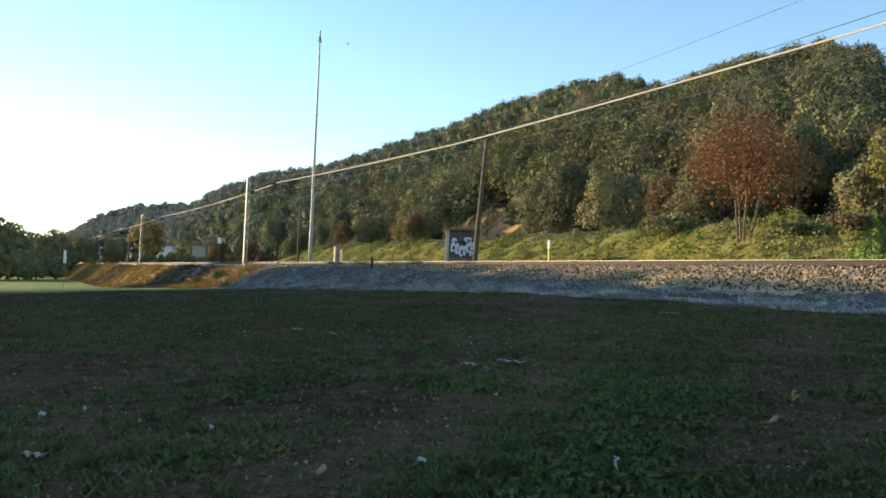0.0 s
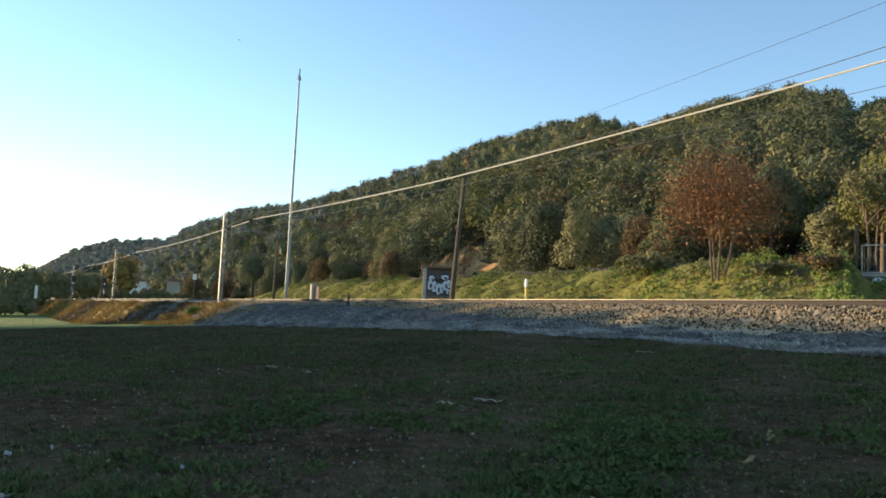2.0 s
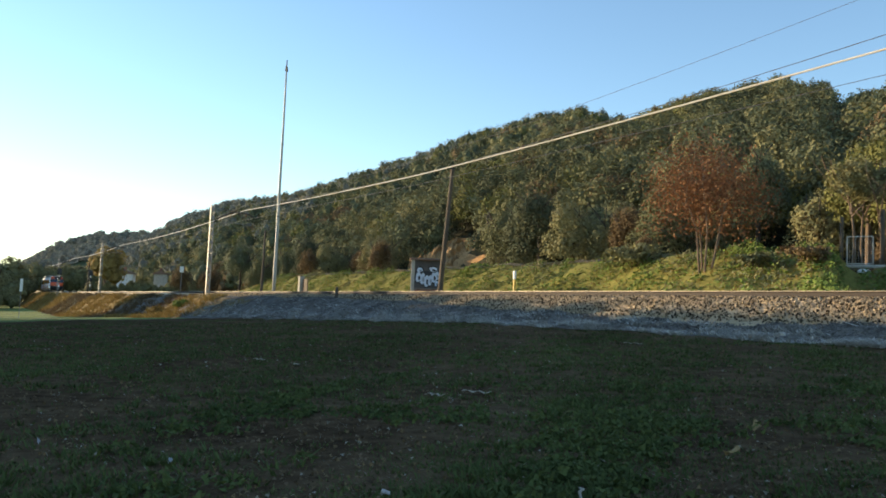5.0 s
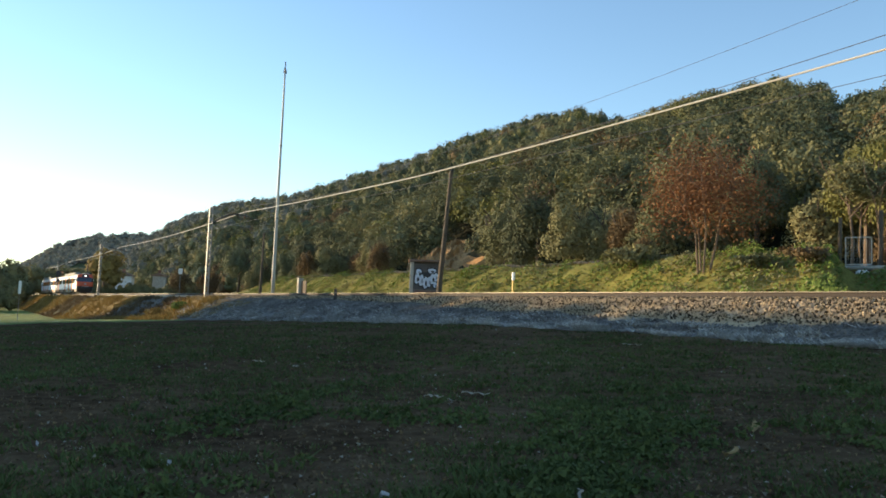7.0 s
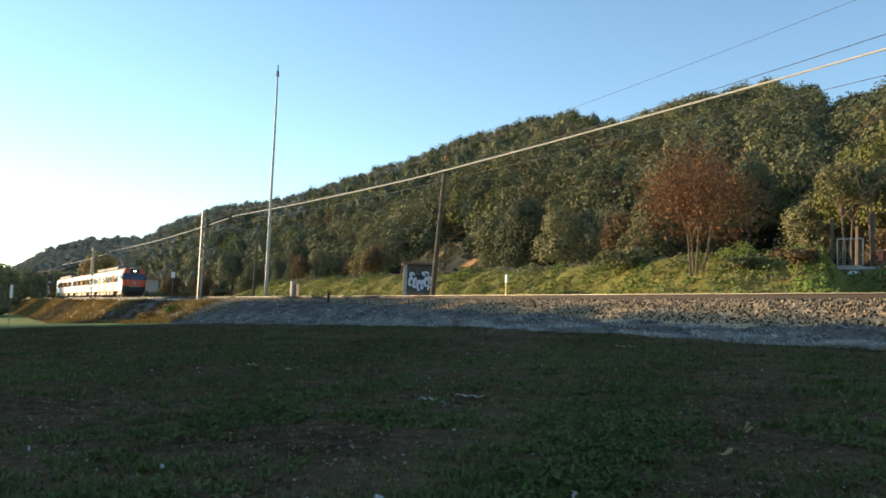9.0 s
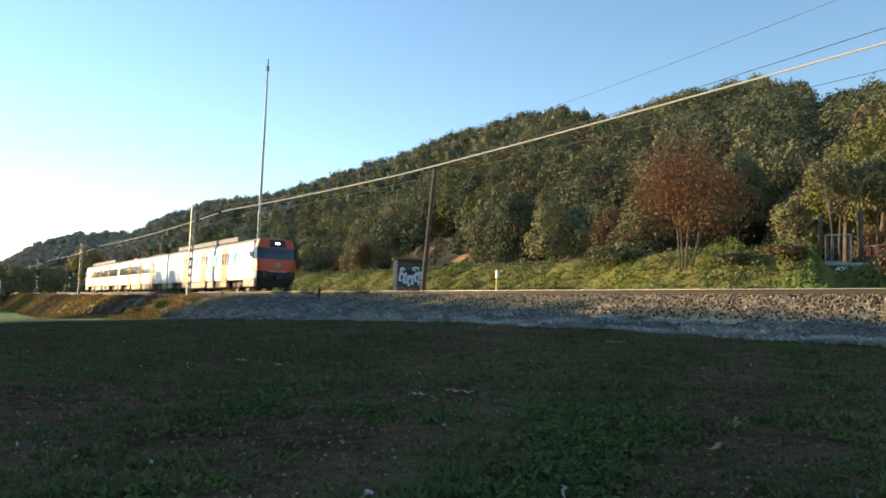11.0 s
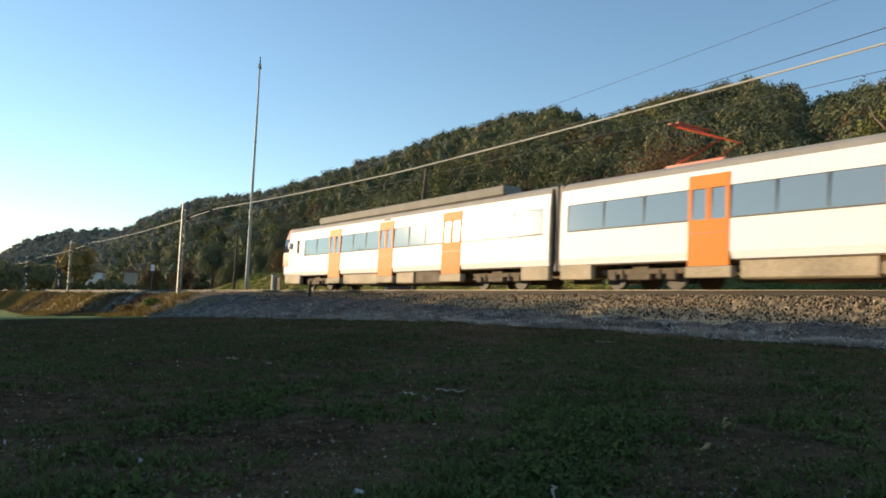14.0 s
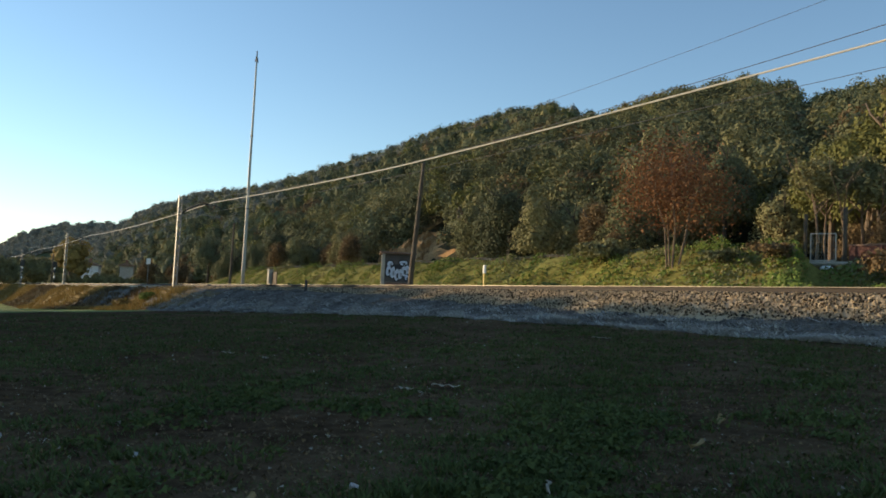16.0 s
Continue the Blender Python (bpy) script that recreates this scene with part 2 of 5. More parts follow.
def domed_crown(count, centre, radius, lobes, leaf, jitter=0.3, inner=True):
    """Triangles of a closed leafy crown: round heads of leaf clumps over a dense inner mass."""
    c, r = np.asarray(centre, float), np.asarray(radius, float)
    a = np.arange(lobes) * 2.4 + rng.uniform(0, 6.283)
    up = rng.uniform(-0.45, 0.42, lobes)
    out = rng.uniform(0.42, 0.6, lobes) * np.sqrt(1 - 0.7 * np.maximum(up, 0) ** 2)
    lc = np.stack([np.cos(a) * out, np.sin(a) * out, up], -1)
    lr = rng.uniform(0.36, 0.52, lobes)
    lc = np.vstack([lc, [[rng.uniform(-0.15, 0.15), rng.uniform(-0.15, 0.15), 0.4]], [[0, 0, -0.15]]])
    lr = np.concatenate([lr, [rng.uniform(0.48, 0.6), 0.72]])
    k = len(lr)
    bumps = rng.uniform(0.6, 0.85, (k, len(BALL_V), 1))
    core = (lc[:, None] + BALL_V[None] * lr[:, None, None] * bumps)[:, BALL_F].reshape(-1, 3, 3) * r + c
    share_ = lr**2 / np.sum(lr**2)
    pick = rng.choice(k, count, p=share_)
    d = unit(rng.normal(0, 1, (count, 3)))
    d[:, 2] = np.where(d[:, 2] < -0.35, -d[:, 2], d[:, 2])
    p = (lc[pick] + d * lr[pick, None] * rng.uniform(0.78, 1.1, (count, 1))) * r + c
    shell = leaves(p, unit(d / r), leaf, jitter)
    return np.concatenate([core, shell]) if inner else shell


# ---- ground ----
TY, ZR = 20.1, 2.363  # centre line of the track and height of the rail head
RIDGE = [(95, 14.2), (110, 14.7), (119.6, 14.6), (121.2, 14.4), (122.3, 14.0), (122.8, 13.2), (123.3, 13.8), (123.8, 14.9), (125.5, 15.2), (126.4, 15.7), (127.3, 15.6), (128.7, 15.7), (131.3, 15.5), (134.3, 14.9), (136.1, 14.0), (137.9, 14.3), (139.8, 14.8), (141.8, 14.3), (145.1, 13.5), (148.3, 12.4), (151.5, 11.1), (154.7, 9.9), (157.9, 8.6), (161, 7.6), (164, 7.1), (166.9, 6.0), (168.2, 5.2), (169.2, 4.4), (170.2, 3.2), (172, 1.5), (176, 0.0), (200, 0.0)]
FAR_RIDGE = [(150, 3.0), (166, 4.4), (169.9, 4.6), (172.2, 4.4), (173.6, 4.0), (174.8, 3.5), (175.6, 2.9), (176.3, 2.4), (178, 1.5), (180, 0.8), (184, 0.2), (200, 0.1)]


def smooth(a, b, x):
    t = np.clip((x - a) / (b - a), 0, 1)
    return t * t * (3 - 2 * t)


def wave(x, y, s, k=0):
    """Soft irregular undulation between -1 and 1."""
    return (np.sin(x / s + 1.3 * k) * np.cos(y / s * 1.17 + k) + 0.6 * np.sin(x / s * 2.3 + y / s * 1.7 + 2 * k) + 0.35 * np.sin(x / s * 4.1 - y / s * 3.7 + k)) / 1.95


def tree_gap(r):
    """Spacing of the trees in the wood, wider with distance."""
    return np.interp(r, [60, 120, 240, 420, 720], [5.4, 6.0, 7.6, 9.5, 12.0])


def height(x, y):
    x, y = np.asarray(x, float), np.asarray(y, float)
    # the field falls away from the bend and rises gently to the line
    left = np.clip(-x - 22, 0, 110)
    fld = 0.32 + 0.052 * np.clip(y, -4, 15.0) - 0.0225 * left - 0.00002 * left**2 + 0.05 * wave(x, y, 2.1) + 0.02 * wave(x, y, 0.6, 2)
    # the bank up to the formation
    crest = 1.5 + 0.4 * smooth(-14, -42, x) + 0.06 * wave(x, y, 1.7, 1)
    foot = 14.6 + 0.35 * wave(x, y * 0, 3.1, 3) - 0.018 * np.clip(-x - 22, 0, 120)
    k = smooth(0, 1, (y - foot) / (17.4 - foot))
    z = fld * (1 - k) + crest * k + 0.10 * wave(x, y, 0.8, 4) * np.exp(-(((y - 16) / 1.3) ** 2))
    # beyond the line: level meadow, then the grassy terrace
    z = np.where(y > 22.6, np.maximum(crest, 1.84) + smooth(22.6, 24.5, y) * 0.55 + 0.06 * wave(x, y, 2.0, 5), z)
    xr = x / np.maximum(y, 1.0) * 36.0
    bump = smooth(-40, -31, xr) * (1 - smooth(-23.7, -22.6, xr))
    top = 2.7 + 0.25 * bump
    k2 = smooth(30.6 - 4.6 * bump, 36.4, y) * (smooth(-125, -98, x)) * (1 - 0.4 * smooth(-23.7, -22.6, xr) * (y < 60))
    z = z + k2 * top + 0.15 * wave(x, y, 1.6, 6) * smooth(26, 30, y) * (1 - smooth(60, 90, y))
    # the wooded hill
    r = np.maximum(np.hypot(x, y), 1.0)
    az = np.degrees(np.arctan2(y, x))
    az = np.where(az < 0, az + 360, az)
    s = np.maximum(np.sin(np.radians(np.clip(az, 90, 179))), 0.02)
    rb, rr = np.minimum(50 / s, 330), np.minimum(185 / s, 720)
    el = np.interp(az, [a for a, _ in RIDGE], [e for _, e in RIDGE])
    hz = EYE_Z + rr * np.tan(np.radians(el)) - 0.9 * tree_gap(rr)
    u = (r - rb) / (rr - rb)
    up = np.where(u < 1, np.clip(u, 0, 1) ** 0.85, np.clip(1 - (u - 1) * 0.9, 0, 1))
    z = z + np.where((az > 88) & (az < 178), up * np.maximum(hz - 4.6, 0), 0) + np.where(u > 0, 1.2 * wave(x, y, 17, 7) * np.clip(u, 0, 1), 0)
    # the far hill
    fr = 1500.0
    fe = np.interp(az, [a for a, _ in FAR_RIDGE], [e for _, e in FAR_RIDGE])
    fh = fr * np.tan(np.radians(fe)) - 12
    fu = 1 - np.abs(r - fr) / 600
    z = z + np.where((az > 140) & (az < 200), np.clip(fu, 0, 1) * np.maximum(fh, 0), 0)
    # the broken face of bare earth
    z = z + 1.1 * wave(x, y, 1.9, 9) * ((az > 146.6) & (az < 151.4) & (r > 96) & (r < 118))
    return z


def steps(*spans):
    out = []
    for a, b, s in spans:
        out += list(np.arange(a, b, s))
    return np.array(out + [spans[-1][1]])


gx = steps((-3200, -1800, 80), (-1800, -700, 30), (-700, -200, 7), (-200, -60, 1.2), (-60, 6, 0.5), (6, 60, 3), (60, 400, 20), (400, 2400, 200))
gy = steps((-2400, -200, 150), (-200, -20, 12), (-20, -4, 1.6), (-4, 13, 0.5), (13, 18, 0.22), (18, 24, 1.0), (24, 38, 0.5), (38, 60, 2), (60, 260, 6), (260, 800, 25), (800, 2600, 120))
GX, GY = np.meshgrid(gx, gy, indexing="ij")
GZ = height(GX, GY)
ni, nj = GX.shape
idx = np.arange(ni * nj).reshape(ni, nj)
quads = np.stack([idx[:-1, :-1], idx[1:, :-1], idx[1:, 1:], idx[:-1, 1:]], -1).reshape(-1, 4)
gme = bpy.data.meshes.new("ground")
gme.from_pydata(np.stack([GX, GY, GZ], -1).reshape(-1, 3).tolist(), [], quads.tolist())
cx = (GX[:-1, :-1] + GX[1:, 1:]).ravel() / 2
cy = (GY[:-1, :-1] + GY[1:, 1:]).ravel() / 2
edge = wave(cx, cy, 1.3, 8)
foot_y = 14.7 + 0.5 * edge - 0.018 * np.clip(-cx - 22, 0, 120)
slot = np.where(cy < foot_y, 0, 1)
slot = np.where(cy > 22.8 + 0.3 * edge, 2, slot)
slot = np.where((cy > 44 + 2 * edge), 3, slot)
slot = np.where((np.hypot(cx, cy) > 330) | (cy < -40), 4, slot)
caz, cr = np.degrees(np.arctan2(cy, cx)), np.hypot(cx, cy)
slot = np.where((caz > 146.9 + 0.4 * edge) & (caz < 151.0 + 0.5 * edge) & (cr > 97 + 2 * edge) & (cr < 112 + 5 * edge - 4.0 * np.abs(caz - 148.4)), 5, slot)
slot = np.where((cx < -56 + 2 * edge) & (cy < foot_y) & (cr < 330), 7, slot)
# slanting bands on the bank: gold stands for sunlit, dark floor colour for shade
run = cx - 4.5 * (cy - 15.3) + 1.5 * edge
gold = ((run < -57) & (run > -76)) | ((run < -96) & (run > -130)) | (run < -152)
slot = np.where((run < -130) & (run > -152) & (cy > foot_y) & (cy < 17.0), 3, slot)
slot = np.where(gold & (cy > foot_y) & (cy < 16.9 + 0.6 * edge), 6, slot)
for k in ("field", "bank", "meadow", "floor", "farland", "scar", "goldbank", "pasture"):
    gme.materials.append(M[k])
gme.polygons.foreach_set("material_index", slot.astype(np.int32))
gme.polygons.foreach_set("use_smooth", [True] * len(gme.polygons))
ground = tagged(new("ground", gme), "shaded stubbly field rising to a railway bank and wooded hill", "ground", kind="structure")



def earth_face():
    """The eroded face of bare earth at the foot of the wood."""
    na, nv = 80, 30
    az = np.linspace(146.9, 151.7, na)
    v = np.linspace(0, 1, nv)
    A, V = np.meshgrid(az, v, indexing="ij")
    el = np.interp(A, [146.9, 147.4, 148.3, 149.2, 150.6, 151.7], [3.4, 4.9, 5.35, 4.9, 4.25, 3.2]) + 0.12 * np.sin(A * 6.0) * np.cos(A * 13.0)
    r = 97 + 8 * V + 0.45 * np.sin(A * 5.3 + 3 * V) + 0.2 * np.sin(A * 11 + 5 * np.sin(V * 7)) + 0.3 * np.sin(V * 17 + A * 3)
    z0 = EYE_Z + 97 * np.tan(np.radians(2.3))
    z = z0 + (EYE_Z + 105 * np.tan(np.radians(el)) - z0) * V**0.8 + 0.12 * np.sin(V * 23 + A * 6) + rng.normal(0, 0.04, A.shape)
    q = np.arange(na * nv).reshape(na, nv)
    fc = np.stack([q[:-1, :-1], q[1:, :-1], q[1:, 1:], q[:-1, 1:]], -1).reshape(-1, 4)
    back = np.stack([114 * np.cos(np.radians(az)), 114 * np.sin(np.radians(az)), z[:, -1] - 1.0], -1)
    pts = np.concatenate([np.stack([r * np.cos(np.radians(A)), r * np.sin(np.radians(A)), z], -1).reshape(-1, 3), back])
    rim = [(int(q[i, -1]), int(q[i + 1, -1]), na * nv + i + 1, na * nv + i) for i in range(na - 1)]
    me = bpy.data.meshes.new("earth_face")
    me.from_pydata(pts.tolist(), [], fc.tolist() + rim)
    me.materials.append(M["scar"])
    return tagged(new("earth_face", me), "eroded bare orange earth face below the wood", "earth bank", kind="structure")


earth_face()

# ---- railway ----


def track():
    root = thing("railway_track", "single railway track on pale stone ballast with concrete sleepers", "railway track", kind="structure")
    b = Build()
    xs = list(np.arange(-420, 45, 3.0))
    prof = [(-3.9, 1.2), (-3.1, 1.55), (-2.55, 1.86), (-1.75, 2.13), (-1.45, 2.16), (1.45, 2.16), (1.75, 2.13), (2.55, 1.86), (3.1, 1.55), (3.9, 1.2)]
    b.loft([[(x, TY + y, z) for y, z in prof] for x in xs])
    part("ballast_bed", b, M["ballast"], root, "pale crushed stone ballast shoulder")
    for s in (-1, 1):
        c = TY + s * 0.835
        web = [(-0.07, 2.19), (0.07, 2.19), (0.07, 2.205), (0.012, 2.225), (0.012, 2.318), (0.033, 2.325), (0.033, 2.357), (-0.033, 2.357), (-0.033, 2.325), (-0.012, 2.318), (-0.012, 2.225), (-0.07, 2.205)]
        rail = part("rail", Build().loft([[(x, c + y, z) for y, z in web] for x in np.arange(-420, 46, 6.0)]), M["rail"], root, "rust-brown steel rail")
        part("rail_head", Build().box(-420, 44, c - 0.036, c + 0.036, 2.346, 2.363, bevel=0.004), M["railhead"], rail, "polished bright running surface")
    b = Build()
    ring = []
    for y, w, h in ((-1.3, 0.13, 0.2), (-0.8, 0.15, 0.22), (-0.45, 0.12, 0.17), (0.45, 0.12, 0.17), (0.8, 0.15, 0.22), (1.3, 0.13, 0.2)):
        ring.append([(-w, y, -0.2), (w, y, -0.2), (w * 0.8, y, h - 0.22), (-w * 0.8, y, h - 0.22)])
    b.loft(ring)
    sl = b.mesh("sleeper", M["sleeper"])
    for i in range(220):
        share("sleeper", sl, root, pose(8 - i * 0.6, TY, 2.21, 0, 0, random.uniform(-0.4, 0.4)))


track()


def stones(name, count, x0, x1, ylo, yhi, zfun, size, material, label):
    """Loose stones as one body: tetra-like chips of uneven size."""
    x = x1 - (x1 - x0) * rng.uniform(0, 1, count) ** 1.5
    y = rng.uniform(ylo, yhi, count)
    z = zfun(x, y)
    base = unit(np.array([[1, 0, -0.5], [-0.5, 0.87, -0.5], [-0.5, -0.87, -0.5], [0.1, 0.1, 0.9], [0.9, 0.6, 0.4], [-0.7, 0.2, 0.5]], float))
    faces = np.array([(0, 4, 1), (0, 2, 3), (0, 3, 4), (1, 4, 5), (1, 5, 2), (2, 5, 3), (3, 5, 4), (0, 1, 2)])
    s = size * rng.uniform(0.5, 1.3, (count, 1, 1)) * rng.uniform(0.7, 1.2, (count, 6, 1))
    a = rng.uniform(0, 6.283, count)
    rot = np.zeros((count, 3, 3))
    rot[:, 0, 0], rot[:, 0, 1], rot[:, 1, 0], rot[:, 1, 1], rot[:, 2, 2] = np.cos(a), -np.sin(a), np.sin(a), np.cos(a), 1
    v = np.einsum("nij,nkj->nki", rot, base[None] * s) + np.stack([x, y, z], -1)[:, None]
    tris = v[:, faces].reshape(-1, 3, 3)
    # each stone is welded so that it is one island
    me = bpy.data.meshes.new(name)
    fv = (faces[None] + np.arange(count)[:, None, None] * 6).reshape(-1, 3)
    me.vertices.add(count * 6)
    me.vertices.foreach_set("co", v.astype(np.float32).ravel())
    me.loops.add(len(fv) * 3)
    me.loops.foreach_set("vertex_index", fv.astype(np.int32).ravel())
    me.polygons.add(len(fv))
    me.polygons.foreach_set("loop_start", np.arange(0, len(fv) * 3, 3, dtype=np.int32))
    me.materials.append(material)
    me.update()
    return tagged(new(name, me), label, "stones", kind="stuff")


def ballast_top(x, y):
    d = np.abs(y - TY)
    return np.interp(d, [0, 1.45, 1.75, 2.55, 3.1, 5], [2.14, 2.15, 2.13, 1.87, 1.56, 0.7]) + 0.01


def surface(x, y):
    """The top of what lies there: ballast or ground."""
    return np.maximum(height(x, y), np.where(np.abs(y - TY) < 3.1, ballast_top(x, y), -9))


stones("ballast_stones", 36000, -75, 0, TY - 3.3, TY - 0.95, ballast_top, 0.037, M["ballast"], "pale sunlit crushed ballast stones beside the rails")

# ---- train ----
CAR = 25.0


def train_materials():
    M["t_white"] = mat("train_white_enamel", (0.87, 0.865, 0.85), 0.5, var=0.05, scale=0.6, spec=0.25)
    M["t_orange"] = mat("train_orange_enamel", (0.75, 0.22, 0.02), 0.55, var=0.08, scale=0.8, spec=0.2)
    M["t_red"] = mat("train_red_orange_front", (0.52, 0.07, 0.016), 0.45, var=0.1, scale=0.8)
    M["t_grey"] = mat("train_beige_grey_skirt", (0.38, 0.305, 0.205), 0.7, var=0.35, scale=1.2, bump=0.15)
    M["t_roof"] = mat("train_dusty_roof", (0.3, 0.28, 0.25), 0.7, var=0.2, scale=1)
    M["t_duct"] = mat("train_roof_duct_paint", (0.2, 0.185, 0.155), 0.75, var=0.25, scale=1.0)
    M["t_dark"] = mat("train_underframe_grime", (0.15, 0.115, 0.08), 0.85, var=0.5, scale=2.5, bump=0.3)
    M["t_black"] = mat("train_black_rubber", (0.02, 0.02, 0.022), 0.6, var=0.2, scale=3)
    M["t_steel"] = mat("train_wheel_steel", (0.1, 0.085, 0.07), 0.7, metal=0.1, var=0.25, scale=4)
    g = bpy.data.materials.new("train_tinted_window")
    g.use_nodes = True
    b = g.node_tree.nodes["Principled BSDF"]
    b.inputs["Base Color"].default_value = (0.15, 0.17, 0.15, 1)
    b.inputs["Roughness"].default_value = 0.06
    b.inputs["IOR"].default_value = 2.5
    b.inputs["Coat Weight"].default_value = 1.0
    M["t_glass"] = g
    d = bpy.data.materials.new("train_dark_windscreen")
    d.use_nodes = True
    b = d.node_tree.nodes["Principled BSDF"]
    b.inputs["Base Color"].default_value = (0.025, 0.032, 0.05, 1)
    b.inputs["Roughness"].default_value = 0.08
    M["t_screen"] = d
    e = bpy.data.materials.new("train_headlight_glow")
    e.use_nodes = True
    b = e.node_tree.nodes["Principled BSDF"]
    b.inputs["Base Color"].default_value = (0.9, 0.9, 0.85, 1)
    b.inputs["Emission Color"].default_value = (1, 0.97, 0.88, 1)
    b.inputs["Emission Strength"].default_value = 3
    M["t_lamp"] = e


train_materials()
# half outline of the body: distance from the centre line, height over the rail
SIDE = [(1.40, 0.84), (1.45, 1.05), (1.45, 2.0), (1.44, 2.95), (1.40, 3.45)]
ROOF = [(1.40, 3.45), (1.33, 3.62), (1.15, 3.74), (0.75, 3.84), (0.0, 3.87)]


def bogie(car, x):
    bg_ = part("bogie_frame", Build().box(x - 1.75, x + 1.75, -1.1, -0.98, 0.48, 0.66, bevel=0.03).box(x - 1.75, x + 1.75, 0.98, 1.1, 0.48, 0.66, bevel=0.03).box(x - 0.35, x + 0.35, -1.1, 1.1, 0.45, 0.8, bevel=0.03).box(x - 0.5, x + 0.5, -1.2, -1.0, 0.3, 0.5, bevel=0.03).box(x - 0.5, x + 0.5, 1.0, 1.2, 0.3, 0.5, bevel=0.03), M["t_dark"], car, "dusty brown bogie frame")
    for dx in (-1.25, 1.25):
        for s in (-1, 1):
            y = s * 0.8
            w = Build()
            for r0, ya, yb in ((0.45, -0.065, 0.05), (0.47, 0.05, 0.07)):
                w.loft([[(x + dx + r0 * math.cos(u), y + s * -q, 0.455 + r0 * math.sin(u)) for u in [2 * math.pi * k / 20 for k in range(20)]] for q in (ya, yb)])
            part("wheel", w, M["t_steel"], bg_)
            part("axle_box", Build().box(x + dx - 0.2, x + dx + 0.2, s * 1.0 - 0.12, s * 1.0 + 0.14, 0.3, 0.62, bevel=0.04), M["t_dark"], bg_)
            part("spring", Build().tube([(x + dx * 0.62, s * 1.04, 0.34), (x + dx * 0.62, s * 1.04, 0.62)], 0.11, 8), M["t_dark"], bg_)


def car_side(car, sgn, x0, x1, cab):
    """Side wall with its openings filled: panels, window band, doors."""
    Y = lambda q: sgn * q
    doors = (-5.817, 0.0, 5.817)
    hw = 0.72
    ranges = []
    px_ = x0
    for d in doors:
        ranges.append((px_, d - hw))
        px_ = d + hw
    ranges.append((px_, x1))
    wl = []
    for i, (a, b2) in enumerate(ranges):
        wa, wb = a + (0.0 if i else 0.35), b2 - (0.0 if i < 3 else 0.35)
        if i == 0:
            wa = a + (2.3 if cab == -1 else 0.35)
        if i == 3:
            wb = b2 - (2.3 if cab == 1 else 0.35)
        w = Build()
        z = [p[1] for p in SIDE]
        # below, above and beside the glass
        w.loft([[(x, Y(1.40), 0.84), (x, Y(1.45), 1.05), (x, Y(1.45), 2.0), (x, Y(1.39), 2.0), (x, Y(1.38), 0.84)] for x in (a, b2)])
        w.loft([[(x, Y(1.441), 2.92), (x, Y(1.40), 3.45), (x, Y(1.35), 3.45), (x, Y(1.39), 2.92)] for x in (a, b2)])
        for p, q in ((a, wa), (wb, b2)):
            if q - p > 0.02:
                w.loft([[(x, Y(1.45), 2.0), (x, Y(1.441), 2.92), (x, Y(1.39), 2.92), (x, Y(1.39), 2.0)] for x in (p, q)])
        part("side_panel", w, M["t_white"], car)
        win = part("window", Build().loft([[(x, Y(1.442), 2.0), (x, Y(1.405), 2.92), (x, Y(1.37), 2.92), (x, Y(1.40), 2.0)] for x in (wa, wb)]), M["t_glass"], car)
        part("window_sill", Build().box(wa, wb, min(Y(1.44), Y(1.465)), max(Y(1.44), Y(1.465)), 1.975, 2.01), M["t_dark"], win)
        n = max(1, round((wb - wa) / 1.6))
        for k in range(1, n):
            xm = wa + (wb - wa) * k / n
            part("window_bar", Build().box(xm - 0.025, xm + 0.025, min(Y(1.43), Y(1.441)), max(Y(1.43), Y(1.441)), 2.0, 2.92), M["t_black"], win)
    for d in doors:
        dr = part("door", Build().loft([[(x, Y(1.455), 0.66), (x, Y(1.465), 1.05), (x, Y(1.465), 2.0), (x, Y(1.38), 2.0), (x, Y(1.38), 0.66)] for x in (d - hw, d + hw)]), M["t_orange"], car, "orange sliding double door")
        part("door_header", Build().loft([[(x, Y(1.46), 2.9), (x, Y(1.43), 3.3), (x, Y(1.36), 3.3), (x, Y(1.38), 2.9)] for x in (d - hw, d + hw)]), M["t_orange"], car)
        part("panel_above_door", Build().loft([[(x, Y(1.415), 3.3), (x, Y(1.40), 3.45), (x, Y(1.35), 3.45), (x, Y(1.36), 3.3)] for x in (d - hw, d + hw)]), M["t_white"], car)
        for a, b2 in ((d - hw + 0.13, d - 0.09), (d + 0.09, d + hw - 0.13)):
            part("door_glass", Build().loft([[(x, Y(1.455), 2.0), (x, Y(1.42), 2.9), (x, Y(1.38), 2.9), (x, Y(1.41), 2.0)] for x in (a, b2)]), M["t_glass"], dr)
        for a, b2 in ((d - hw, d - hw + 0.13), (d - 0.09, d - 0.012), (d + 0.012, d + 0.09), (d + hw - 0.13, d + hw)):
            part("door_stile", Build().loft([[(x, Y(1.463), 2.0), (x, Y(1.457), 2.9), (x, Y(1.41), 2.9), (x, Y(1.41), 2.0)] for x in (a, b2)]), M["t_orange"], dr)
        part("door_groove", Build().box(d - hw, d + hw, min(Y(1.462), Y(1.469)), max(Y(1.462), Y(1.469)), 1.6, 1.62), M["t_red"], dr)
        part("door_step", Build().box(d - hw - 0.1, d + hw + 0.1, min(Y(1.2), Y(1.47)), max(Y(1.2), Y(1.47)), 0.32, 0.655, bevel=0.03), M["t_grey"], dr, "beige steel step box")
